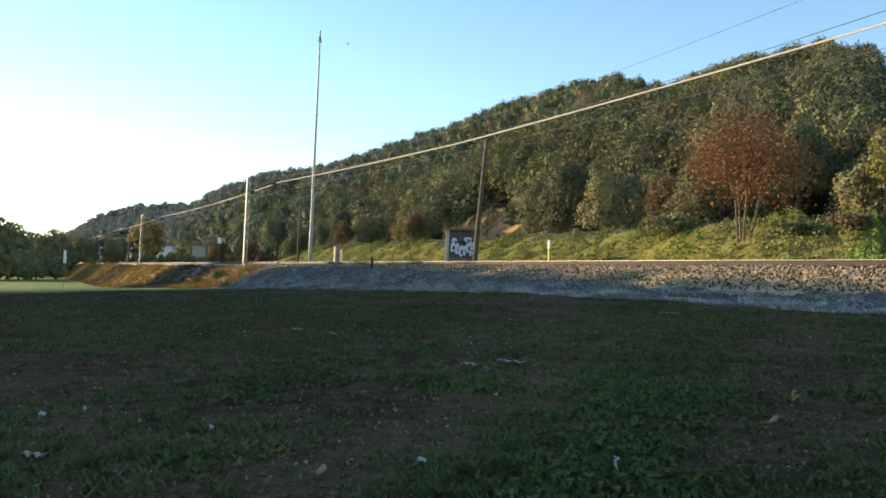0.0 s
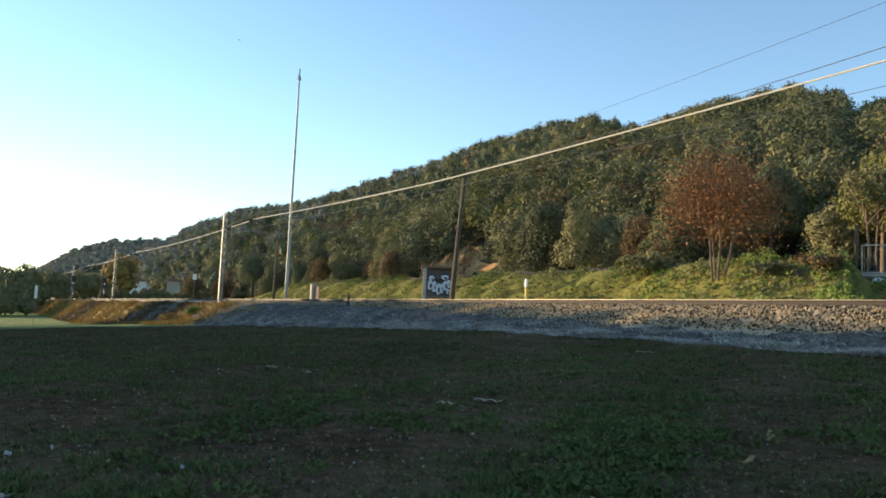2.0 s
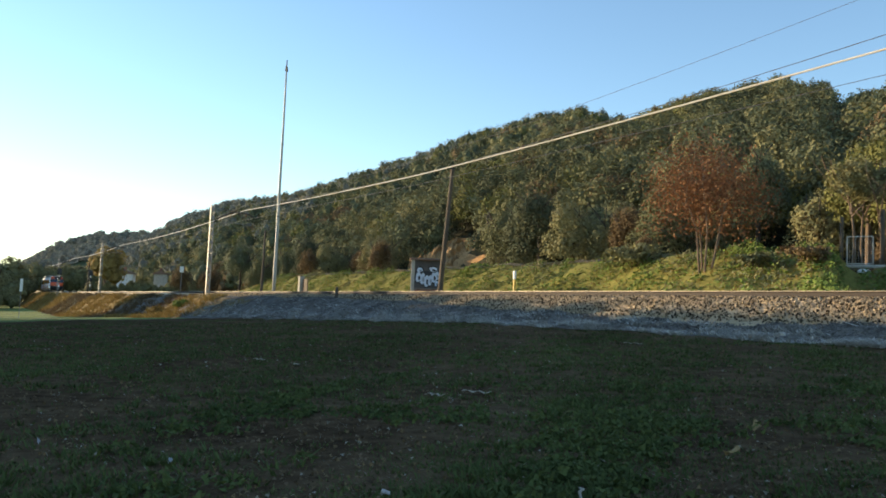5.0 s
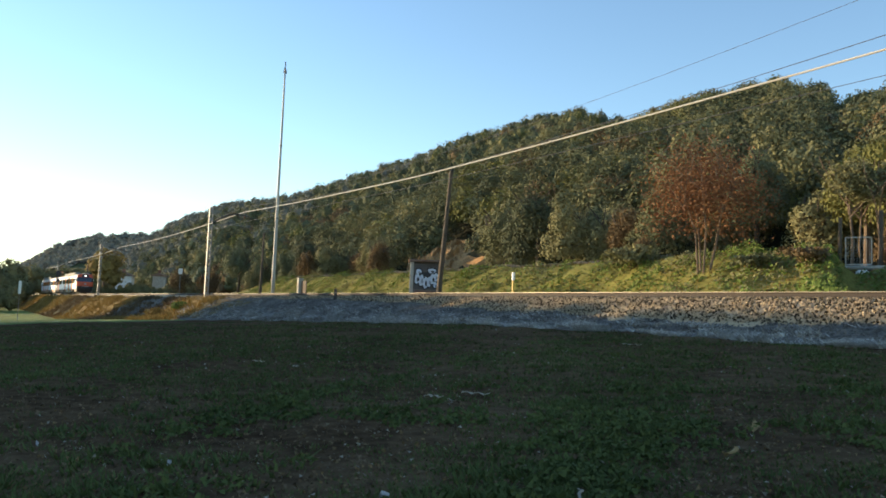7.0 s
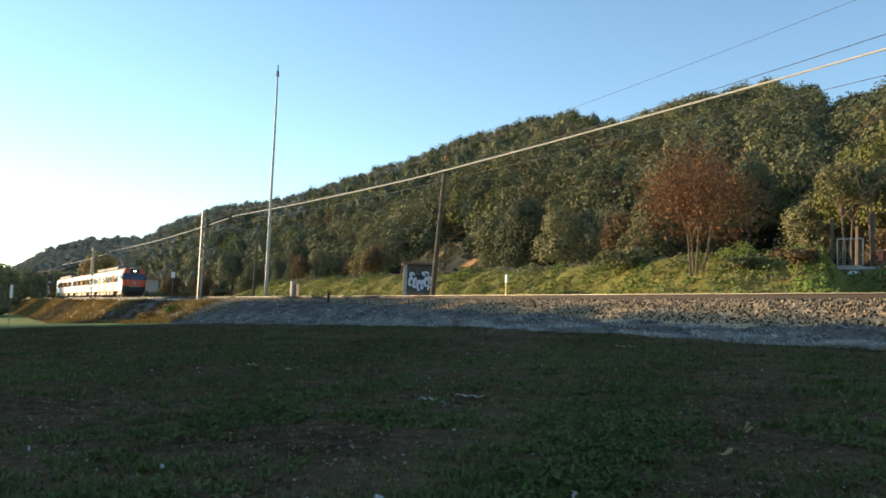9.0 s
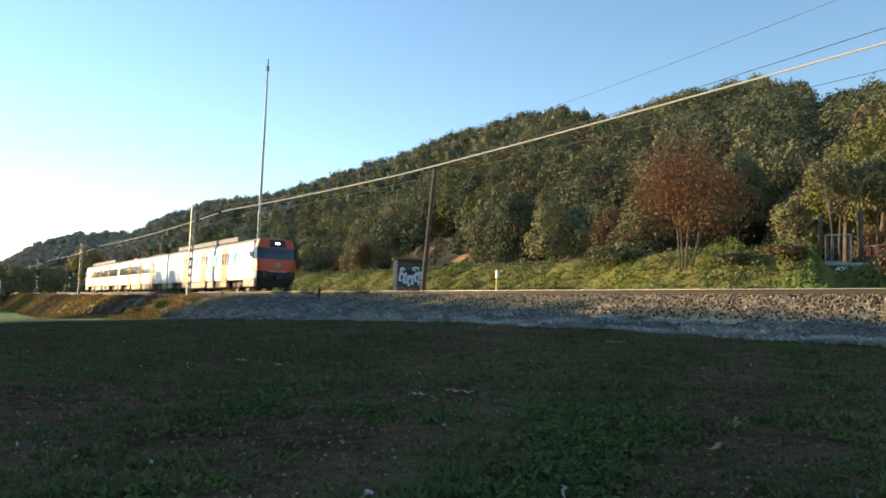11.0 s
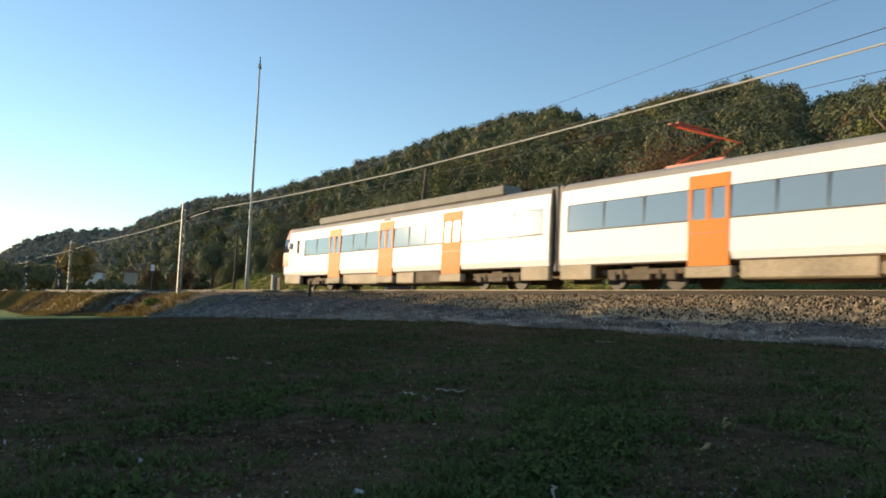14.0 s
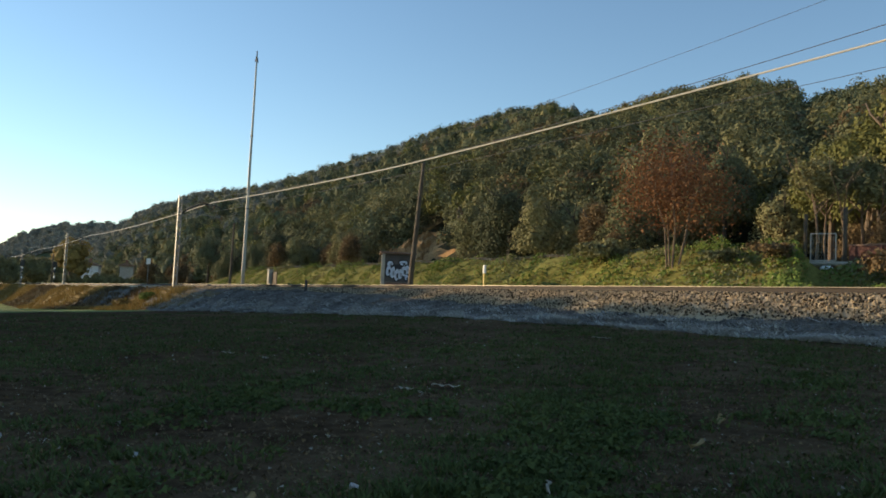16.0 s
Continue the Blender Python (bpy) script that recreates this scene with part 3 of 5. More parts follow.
    for a, b2, m in ((-4.85, -0.95, "t_grey"), (0.95, 2.6, "t_grey"), (2.75, 4.85, "t_dark")):
        part("equipment_box", Build().box(a, b2, min(Y(0.7), Y(1.33)), max(Y(0.7), Y(1.33)), 0.28, 0.86, bevel=0.05), M[m], car)
    part("grille", Build().box(-0.35, 0.35, min(Y(1.41), Y(1.425)), max(Y(1.41), Y(1.425)), 3.36, 3.43), M["t_dark"], car)


def cab_front(car, s, x1):
    """The driver's end: a raked, rounded nose in bands of colour."""
    bands = [(0.35, 0.9, "t_black", 0.05, 0.78), (0.9, 1.45, "t_black", 0.42, 0.9), (1.45, 2.28, "t_red", 0.46, 0.97), (2.28, 3.1, "t_screen", 0.2, 0.95), (3.1, 3.72, "t_red", -0.12, 0.86)]
    nose = [-0.1, 0.26, 0.36, 0.30, 0.12, 0.0]
    zs = [0.35, 0.9, 1.45, 2.28, 3.1, 3.72]

    def ring(z, n):
        wid = float(np.interp(z, [0.35, 0.9, 2.0, 3.0, 3.72], [1.2, 1.4, 1.45, 1.43, 1.2]))
        pts = []
        for k in range(13):
            u = -1 + 2 * k / 12
            y = wid * math.copysign(abs(u) ** 0.8, u)
            bow = n - 0.24 * abs(u) ** 6 - 0.06 * u * u
            pts.append((s * (x1 + 0.9 + bow), y, z))
        pts.append((s * (x1 - 0.6), wid, z))
        pts.append((s * (x1 - 0.6), -wid, z))
        return pts

    names = ("front_skirt", "front_bumper", "front_panel", "windscreen", "front_crown")
    for i, nm in enumerate(names):
        part(nm, Build().loft([ring(zs[i], nose[i]), ring((zs[i] + zs[i + 1]) / 2, (nose[i] + nose[i + 1]) / 2 + 0.02), ring(zs[i + 1], nose[i + 1])]), M[bands[i][2]], car)
    hl = [[(s * (x1 + q), 0.17 * math.cos(u), 3.42 + 0.075 * math.sin(u)) for u in [2 * math.pi * k / 16 for k in range(16)]] for q in (0.8, 1.0)]
    part("headlight", Build().loft(hl), M["t_lamp"], car, "glowing oval headlight")
    part("headlight_housing", Build().loft([[(s * (x1 + q), -0.62, 3.14), (s * (x1 + q), 0.62, 3.14), (s * (x1 + q - 0.1), 0.55, 3.68), (s * (x1 + q - 0.1), -0.55, 3.68)] for q in (0.4, 1.035)]), M["t_black"], car, "black panel round the headlight")
    part("wiper", Build().tube([(s * (x1 + 1.22), -0.3, 2.32), (s * (x1 + 1.12), 0.35, 2.85)], 0.015, 5), M["t_black"], car)
    for y in (-1, 1):
        part("tail_lamp", Build().tube([(s * (x1 + 1.0), y * 0.95, 1.2), (s * (x1 + 1.2), y * 0.95, 1.2)], 0.09, 10), M["t_screen"], car)
        part("skirt_corner", Build().box(min(s * (x1 - 1.9), s * (x1 + 0.55)), max(s * (x1 - 1.9), s * (x1 + 0.55)), min(y * 1.2, y * 1.44), max(y * 1.2, y * 1.44), 0.32, 0.92, bevel=0.05), M["t_grey"], car, "beige corner skirt")
        part("corner_fairing", Build().box(min(s * (x1 - 0.3), s * (x1 + 0.7)), max(s * (x1 - 0.3), s * (x1 + 0.7)), min(y * 1.15, y * 1.455), max(y * 1.15, y * 1.455), 0.925, 1.44, bevel=0.05), M["t_white"], car, "white corner fairing")
        part("cab_side", Build().loft([[(s * (x1 - 0.62), y * 1.445, 0.92), (s * (x1 - 0.62), y * 1.452, 3.2), (s * (x1 - 0.62), y * 1.3, 3.3), (s * (x1 - 0.62), y * 1.3, 0.92)], [(s * (x1 - 0.02), y * 1.40, 0.92), (s * (x1 - 0.22), y * 1.39, 3.2), (s * (x1 - 0.3), y * 1.25, 3.3), (s * (x1 - 0.1), y * 1.25, 0.92)]]), M["t_white"], car)
        part("corner_flash", Build().loft([[(s * (x1 - 0.38), y * 1.455, 1.42), (s * (x1 - 0.38), y * 1.458, 2.25), (s * (x1 - 0.38), y * 1.42, 2.25), (s * (x1 - 0.38), y * 1.42, 1.42)], [(s * (x1 - 0.08), y * 1.425, 1.42), (s * (x1 - 0.12), y * 1.425, 2.25), (s * (x1 - 0.12), y * 1.39, 2.25), (s * (x1 - 0.08), y * 1.39, 1.42)]]), M["t_red"], car, "orange flash on the cab corner")
        part("mirror", Build().box(min(s * (x1 - 0.35), s * (x1 - 0.2)), max(s * (x1 - 0.35), s * (x1 - 0.2)), min(y * 1.45, y * 1.62), max(y * 1.45, y * 1.62), 2.45, 2.85, bevel=0.02), M["t_white"], car, "white rear-view mirror")
        part("cab_window", Build().box(min(s * (x1 - 1.55), s * (x1 - 1.2)), max(s * (x1 - 1.55), s * (x1 - 1.2)), min(y * 1.44, y * 1.456), max(y * 1.44, y * 1.456), 2.15, 2.95), M["t_glass"], car)
    bar = [(1.05, 0.95), (1.22, 0.6), (1.27, 0.0), (1.22, -0.6), (1.05, -0.95)]
    part("bumper_bar", Build().tube([(s * (x1 + q), y, 1.42) for q, y in bar], 0.055, 6), M["t_roof"], car, "pale grey bar under the red front")
    for y in (-0.86, 0.86):
        part("lamp_cluster", Build().box(min(s * (x1 + 0.9), s * (x1 + 1.16)), max(s * (x1 + 0.9), s * (x1 + 1.16)), y - 0.2, y + 0.2, 1.16, 1.36, bevel=0.03), M["t_steel"], car)
    part("coupler", Build().box(min(s * (x1 + 0.95), s * (x1 + 1.5)), max(s * (x1 + 0.95), s * (x1 + 1.5)), -0.22, 0.22, 0.85, 1.2, bevel=0.05), M["t_black"], car)
    part("plain_badge", Build().box(min(s * (x1 + 1.22), s * (x1 + 1.27)), max(s * (x1 + 1.22), s * (x1 + 1.27)), -0.18, 0.18, 1.72, 2.05), M["t_roof"], car, "plain pale badge")


def make_car(cab, at_x, label):
    car = thing("train_car", label, "train car", (at_x, TY, ZR), "cars of the train")
    x0, x1 = -CAR / 2 + 0.3, CAR / 2 - 0.3
    if cab == -1:
        x0 -= 0.15
    if cab == 1:
        x1 += 0.15
    for sgn in (-1, 1):
        car_side(car, sgn, x0, x1, cab)
    pr = [(y, z) for y, z in ROOF] + [(-y, z) for y, z in reversed(ROOF[:-1])] + [(-1.3, 3.4), (1.3, 3.4)]
    part("roof", Build().loft([[(x, y, z) for y, z in pr] for x in (x0, x1)]), M["t_roof"], car, "dusty grey curved roof", smooth=False)
    part("floor_frame", Build().box(x0, x1, -1.37, 1.37, 0.8, 0.95).box(x0, x1, -0.45, 0.45, 0.45, 0.8), M["t_dark"], car)
    part("interior_core", Build().box(x0 + 0.3, x1 - 0.3, -0.25, 0.25, 0.95, 3.3), M["t_grey"], car, "dim grey interior partition")
    for e in (-1, 1):
        if e != cab:
            xe = x1 if e == 1 else x0
            part("end_wall", Build().box(xe - 0.06, xe + 0.02, -1.38, 1.38, 0.84, 3.6), M["t_grey"], car)
            part("gangway_bellows", Build().box(min(xe, xe + e * 0.3), max(xe, xe + e * 0.3), -1.3, 1.3, 0.6, 3.75, bevel=0.05), M["t_black"], car, "black rubber gangway")
            for sg in (-1, 1):
                part("end_skirt", Build().box(min(xe, xe - e * 1.6), max(xe, xe - e * 1.6), min(sg * 1.2, sg * 1.42), max(sg * 1.2, sg * 1.42), 0.32, 0.838, bevel=0.03), M["t_grey"], car)
    if cab:
        cab_front(car, cab, CAR / 2 - 0.15)
        lo, hi = sorted((-cab * 9.2, cab * 8.4))
        for y in (-0.85, 0.85):
            part("roof_duct", Build().box(lo, hi, min(y - 0.45, y + 0.45), max(y - 0.45, y + 0.45), 3.72, 4.12, bevel=0.05), M["t_duct"], car, "long beige roof duct")
    else:
        p = Build()
        for y in (-0.55, 0.55):
            p.tube([(-7.8, y, 3.95), (-6.2, y * 0.8, 4.55), (-7.9, y * 0.9, 5.2)], 0.035, 6)
        p.tube([(-7.9, -0.8, 5.23), (-7.9, 0.8, 5.23)], 0.04, 6).tube([(-7.6, -0.8, 5.23), (-7.6, 0.8, 5.23)], 0.04, 6).box(-8.2, -6.0, -0.6, 0.6, 3.84, 3.95)
        part("pantograph", p, M["t_red"], car, "red half-raised pantograph")
        part("roof_resistor", Build().box(2.0, 7.5, -0.6, 0.6, 3.83, 3.98, bevel=0.03), M["t_dark"], car)
    bogie(car, -8.7)
    bogie(car, 8.7)
    return car


SPEED, GAP_AT, GAP_X = 27.75, 12.5, -38.44  # metres a second; where the first coupling is then
start_x = GAP_X - SPEED * GAP_AT
lead_car = make_car(1, start_x + CAR / 2, "white leading train car with orange doors and red front")
mid_car = make_car(0, start_x - CAR / 2, "white middle train car with orange doors and pantograph")
rear_car = make_car(-1, start_x - CAR * 1.5, "white trailing train car with orange doors and rear cab")

# ---- overhead line ----
MASTS = [54.0, -6.5, -66.6, -127.0, -187.5, -248.0]


def catenary_mast(x):
    m = thing("catenary_mast", "galvanised lattice catenary mast with curved bracket beside the track", "catenary mast", (x, 17.3, 1.75), "masts along the line")
    for dy in (-0.16, 0.16):
        s = 1 if dy > 0 else -1
        ring = lambda z, w: [(-w, dy - s * 0.08, z), (-w, dy, z), (w, dy, z), (w, dy - s * 0.08, z), (w - 0.02, dy - s * 0.08, z), (w - 0.02, dy - s * 0.015, z), (-w + 0.02, dy - s * 0.015, z), (-w + 0.02, dy - s * 0.08, z)]
        part("mast_leg", Build().loft([ring(0.0, 0.13), ring(7.75, 0.1)]), M["galv"], m)
    for k in range(11):
        for fx in (-0.115, 0.1):
            part("batten_plate", Build().box(fx, fx + 0.015, -0.09, 0.09, 0.4 + k * 0.68, 0.62 + k * 0.68), M["galv"], m)
    part("footing", Build().box(-0.4, 0.4, -0.4, 0.4, -0.6, 0.12, bevel=0.04), M["concrete"], m)
    part("bracket_arm", Build().tube([(0, 0.12, 6.25), (0, 0.7, 6.75), (0, 1.5, 7.15), (0, 2.3, 7.28), (0, 3.1, 7.15), (0, 3.5, 6.98)], 0.05, 8), M["dark_steel"], m, "arched steel bracket")
    part("tie_rod", Build().tube([(0, 0.12, 7.5), (0, 2.6, 7.26)], 0.018, 6), M["dark_steel"], m)
    ins = Build()
    for k in range(4):
        ins.tube([(0, 2.8, 7.2 - k * 0.07), (0, 2.8, 7.15 - k * 0.07)], [0.07, 0.05], 10)
    part("insulator", ins, M["insulator"], m)
    part("steady_arm", Build().tube([(0, 0.3, 6.2), (0, 1.7, 6.35), (0, 2.75, 6.28)], 0.025, 6), M["galv"], m)
    return m


mast0 = catenary_mast(MASTS[2])
for x in MASTS[:2] + MASTS[3:]:
    copy_thing(mast0, pose(x, 17.3, 1.75 if x > -150 else 1.6))


def lift(x):
    """The line climbs a little towards its far end."""
    return float(np.interp(x, [-248, -187, -127, -66.6, -36], [0.7, 0.65, 0.6, 0.42, 0.0]))


def wire_run(name, label, y, zmid, rise, radius, material, zig=0.0):
    w = thing(name, label, "wire", (0, 0, 0), "overhead wires")
    for a, b in zip(MASTS[:-1], MASTS[1:]):
        pts = []
        for k in range(25):
            u = k / 24
            pts.append((a + (b - a) * u, y + zig * (1 - 2 * u) * (1 if MASTS.index(a) % 2 else -1), zmid + rise * (2 * u - 1) ** 2 + lift(a + (b - a) * u)))
        part("span", Build().tube(pts, radius, 6), material, w)
    return w


wire_run("contact_wire", "overhead wire sagging between masts, sunlit brightness put into its colour", TY, 8.5, 0.32, 0.03, M["wire"], 0.1)
messenger = wire_run("messenger_wire", "dark messenger wire above the track", TY + 0.06, 8.55, 0.8, 0.011, M["wire_dark"])
wire_run("earth_wire", "thin dark earth wire on the mast tops", 17.3, 8.2, 1.1, 0.0055, M["wire_dark"])
wire_run("lower_wire", "thin dark lower wire above the track", TY + 0.12, 8.03, 0.02, 0.009, M["wire_dark"])
for a, b in zip(MASTS[:-1], MASTS[1:]):
    for u in (0.04, 0.16, 0.28, 0.72, 0.84, 0.96):
        x, q = a + (b - a) * u, (2 * u - 1) ** 2
        part("dropper", Build().tube([(x, TY + 0.05, 8.5 + 0.32 * q + lift(x)), (x, TY + 0.06, 8.55 + 0.8 * q + lift(x))], 0.008, 5), M["wire_dark"], messenger)


def tall_mast():
    x, y = -67.1, 23.1
    z = float(height(x, y))
    m = thing("radio_mast", "tall pale tapered steel mast with a small aerial", "mast", (x, y, z))
    n = 10
    part("shaft", Build().tube([(0.02 * math.sin(k), 0, 20.3 * k / n - 0.1 * (k == 0)) for k in range(n + 1)], [0.165 - 0.1 * k / n for k in range(n + 1)], 14), M["pale_mast"], m, smooth=True)
    part("joint_collar", Build().tube([(0, 0, 7.0), (0, 0, 7.15)], 0.165, 12), M["galv"], m)
    part("joint_collar", Build().tube([(0, 0, 13.4), (0, 0, 13.52)], 0.125, 12), M["galv"], m)
    part("base_plate", Build().box(-0.35, 0.35, -0.35, 0.35, -0.3, 0.05, bevel=0.02), M["concrete"], m)
    part("aerial", Build().tube([(0, 0, 20.2), (0, 0, 21.0)], 0.05, 8).tube([(-0.3, 0, 20.1), (-0.1, 0, 20.5)], 0.06, 6).tube([(0.3, 0, 19.9), (0.1, 0, 20.35)], 0.06, 6), M["dark_steel"], m)
    part("cable", Build().tube([(-0.21, -0.05, 0), (-0.15, -0.04, 8), (-0.09, -0.03, 19.8)], 0.018, 5), M["dark_steel"], m)


tall_mast()


def wood_pole(x, y, h, lean, r):
    z = float(height(x, y))
    p = thing("wooden_pole", "leaning dark weathered wooden pole beside the line", "pole", (x, y, z))
    part("shaft", Build().tube([(lean * k / 8, 0, -0.3 * (k == 0) + h * k / 8) for k in range(9)], [r * (1 - 0.35 * k / 8) for k in range(9)], 10), M["wood"], p)
    part("cap", Build().tube([(lean, 0, h), (lean, 0, h + 0.06)], [r * 0.7, r * 0.3], 10), M["dark_steel"], p)
    return p


wood_pole(-43.2, 25.6, 7.75, 0.95, 0.17)
wood_pole(-72.0, 23.6, 5.9, 0.2, 0.14)
wood_pole(-190.0, 23.4, 6.8, 0.1, 0.17)

# ---- lineside hut and small things ----


def hut():
    x0, x1, y0, y1 = 0.0, 1.95, 0.0, 1.9
    z0 = float(height(-44.9, 25.8)) - 0.1
    zt = 4.66
    h = thing("lineside_hut", "small lineside hut with spray paint on its wall", "hut", (-45.44, 24.83, z0))
    h.rotation_euler = (0, 0, radians(61.8))
    w, d, t = x1 - x0, y1 - y0, zt - z0
    part("wall", Build().box(0, w, 0, 0.15, 0, t, bevel=0.01).box(0, w, d - 0.15, d, 0, t, bevel=0.01).box(0, 0.15, 0.15, d - 0.15, 0, t).box(w - 0.15, w, 0.15, d - 0.15, 0, t), M["plaster"], h)
    # added pale strip: the sunlit side of the hut, put into its colour
    part("corner_pier", Build().box(-0.1, 0.14, -0.08, 0.2, 0, t, bevel=0.02), M["concrete"], h, "pale corner strip standing for the sunlit side wall")
    part("roof_slab", Build().box(-0.22, w + 0.22, -0.25, d + 0.25, t, t + 0.13, bevel=0.03), M["roof_tile"], h)
    brick = Build().box(-0.115, 0.115, -0.02, 0.0, -0.032, 0.032, bevel=0.006).mesh("brick", M["brick"])
    base = part("brick_base", Build().box(0.15, w, -0.012, 0.0, 0.0, 0.56), M["mortar"], h, "red brick base course")
    for r in range(6):
        for c in range(7):
            x = 0.3 + c * 0.245 + (0.12 if r % 2 else 0)
            if x < w - 0.1:
                share("brick", brick, base, pose(x, -0.012, 0.06 + r * 0.082))
    # sprayed bubble shapes: dark field, pale rounded forms, grey fills
    random.seed(5)

    def blob(cx, cz, rx, rz, y, k=18):
        pts = [(cx + rx * (1 + 0.14 * math.sin(3 * u + cx * 5)) * math.cos(u), cz + rz * (1 + 0.12 * math.sin(2 * u + cx)) * math.sin(u)) for u in [2 * math.pi * i / k for i in range(k)]]
        return Build().loft([[(x, yy, z) for x, z in pts] for yy in (y, y + 0.003)])

    shapes = [(0.42, 1.22, 0.19, 0.24), (0.74, 1.16, 0.17, 0.28), (1.04, 1.06, 0.15, 0.3), (1.3, 1.1, 0.14, 0.26), (1.58, 1.22, 0.17, 0.26), (1.82, 1.3, 0.15, 0.22), (1.5, 1.56, 0.26, 0.12), (0.5, 1.52, 0.2, 0.11), (1.78, 0.98, 0.12, 0.14)]
    shapes = [(x * 0.86 + 0.03, 1.32 + (z - 1.26) * 1.55, a * 0.95, b * 1.4) for x, z, a, b in shapes]
    part("paint_backing", blob(0.95, 1.28, 0.76, 0.46, -0.004), M["paint_black"], h, "black sprayed shape behind the letters")
    for i, (x, z, a, b) in enumerate(shapes):
        part("paint_outline", blob(x, z, a + 0.085, b + 0.085, -0.006), M["paint_black"], h)
    for i, (x, z, a, b) in enumerate(shapes):
        part("paint_fill", blob(x, z, a, b, -0.011), M["paint_pale"], h)
        part("paint_shade", blob(x + 0.05, z - 0.05, a * 0.42, b * 0.45, -0.015), M["paint_grey" if i % 2 else "paint_black"], h)


hut()


def concrete_post(x, y):
    z = float(height(x, y))
    p = thing("concrete_pillar", "pale concrete pillar with a low dark enclosure behind", "pillar", (x, y, z))
    part("pillar", Build().box(-0.22, 0.22, -0.2, 0.2, -0.2, 1.35, bevel=0.03), M["concrete"], p)
    part("cap", Build().box(-0.26, 0.26, -0.24, 0.24, 1.35, 1.42, bevel=0.02), M["concrete"], p)
    part("back_panel", Build().box(0.25, 1.3, 0.05, 0.12, -0.2, 1.2), M["wood"], p, "dark weathered boards")


concrete_post(-64.6, 24.6)


def marker_post(x, y):
    z = float(height(x, y))
    p = thing("marker_post", "slim yellow marker post with a white top", "post", (x, y, z))
    part("post", Build().box(-0.045, 0.045, -0.045, 0.045, -0.2, 0.88, bevel=0.01), M["yellow"], p)
    part("top", Build().box(-0.08, 0.08, -0.06, 0.06, 0.88, 1.3, bevel=0.02), M["white"], p, "white painted top")


marker_post(-33.4, 24.2)


def stub_post(x, y):
    z = float(height(x, y))
    p = thing("bank_stub", "short dark post on the stony bank", "post", (x, y, z))
    part("post", Build().tube([(0, 0, -0.2), (0.01, 0, 0.55)], [0.09, 0.08], 8), M["dark_steel"], p)
    part("cap", Build().tube([(0.01, 0, 0.55), (0.01, 0, 0.6)], [0.1, 0.06], 8), M["dark_steel"], p)


stub_post(-40.2, 17.35)


def small_gate():
    x, y = -22.9, 36.0
    z = float(height(x, y)) + 0.25
    g = thing("mesh_gate", "pale framed wire mesh gate on a white sill with dark posts", "gate", (x, y, z))
    g.rotation_euler = (0, 0, radians(24))
    for a, b, c, d in ((0, 0.06, 0, 1.35), (1.1, 1.16, 0, 1.35), (0, 1.16, 1.29, 1.35), (0, 1.16, 0, 0.06)):
        part("frame_bar", Build().box(a, b, -0.03, 0.03, c, d), M["concrete"], g)
    for k in range(1, 9):
        part("mesh_wire", Build().tube([(k * 0.13, 0, 0.05), (k * 0.13, 0, 1.3)], 0.006, 4), M["concrete"], g)
        part("mesh_wire", Build().tube([(0.03, 0, k * 0.145), (1.13, 0, k * 0.145)], 0.006, 4), M["galv"], g)
    for dx, hh in ((-0.25, 2.3), (1.5, 2.6)):
        part("gate_post", Build().tube([(dx, 0.1, -1.6), (dx + 0.03, 0.1, hh)], 0.09, 8), M["wood"], g)
    part("sill", Build().box(-0.1, 1.9, -0.35, 0.25, -0.22, -0.04, bevel=0.05), M["concrete"], g, "pale stone sill")
    part("sill_stone", Build().box(0.5, 1.05, -0.5, 0.0, -0.55, -0.25, bevel=0.12), M["white"], g)
    part("sill_stone", Build().box(1.1, 2.2, -0.5, 0.0, -0.6, -0.22, bevel=0.12), M["scar"], g, "ochre stone block")
    part("support_wall", Build().box(-0.2, 2.3, -0.28, 0.4, -1.9, -0.3, bevel=0.05), M["clod"], g)


small_gate()


def red_wall():
    w = thing("red_wall", "low red-brown wall behind autumn scrub", "wall", (-21.3, 36.6, 2.0))
    part("wall_body", Build().box(0, 5.5, 0, 0.25, 0, 3.15, bevel=0.02), M["redwall"], w)
    part("coping", Build().box(-0.05, 5.55, -0.05, 0.3, 3.15, 3.23, bevel=0.02), M["roof_tile"], w)
    for k in range(5):
        part("wall_pier", Build().box(0.1 + k * 1.25, 0.35 + k * 1.25, -0.06, 0.0, 0, 3.14), M["redwall"], w)


red_wall()

# ---- signals, houses, signs and car at the far end ----


def signal(x, y, h):
    z = float(height(x, y))
    s = thing("railway_signal", "dark railway signal with round hooded lamp head", "signal", (x, y, z), "signals by the line")
    part("pole", Build().tube([(0, 0, -0.3), (0, 0, h)], 0.09, 8), M["galv"], s)
    part("head", Build().box(-0.1, 0.12, -0.42, 0.42, h - 0.3, h + 0.95, bevel=0.1), M["dark_steel"], s)
    part("lower_head", Build().box(-0.1, 0.12, -0.3, 0.3, h - 1.3, h - 0.6, bevel=0.1), M["dark_steel"], s)
    for k in (0.0, 0.35):
        part("hood", Build().tube([(0.1, 0, h + k), (0.35, 0, h + k)], [0.13, 0.14], 10), M["dark_steel"], s)
    for k in range(4):
        part("band", Build().box(-0.11, 0.11, -0.11, 0.11, 0.7 + k * 0.9, 1.1 + k * 0.9), M["white" if k % 2 else "dark_steel"], s)
    part("footing", Build().box(-0.3, 0.3, -0.3, 0.3, -0.4, 0.1, bevel=0.03), M["concrete"], s)
    return s


signal(-176.0, 16.4, 4.3)
signal(-186.0, 23.4, 4.0)


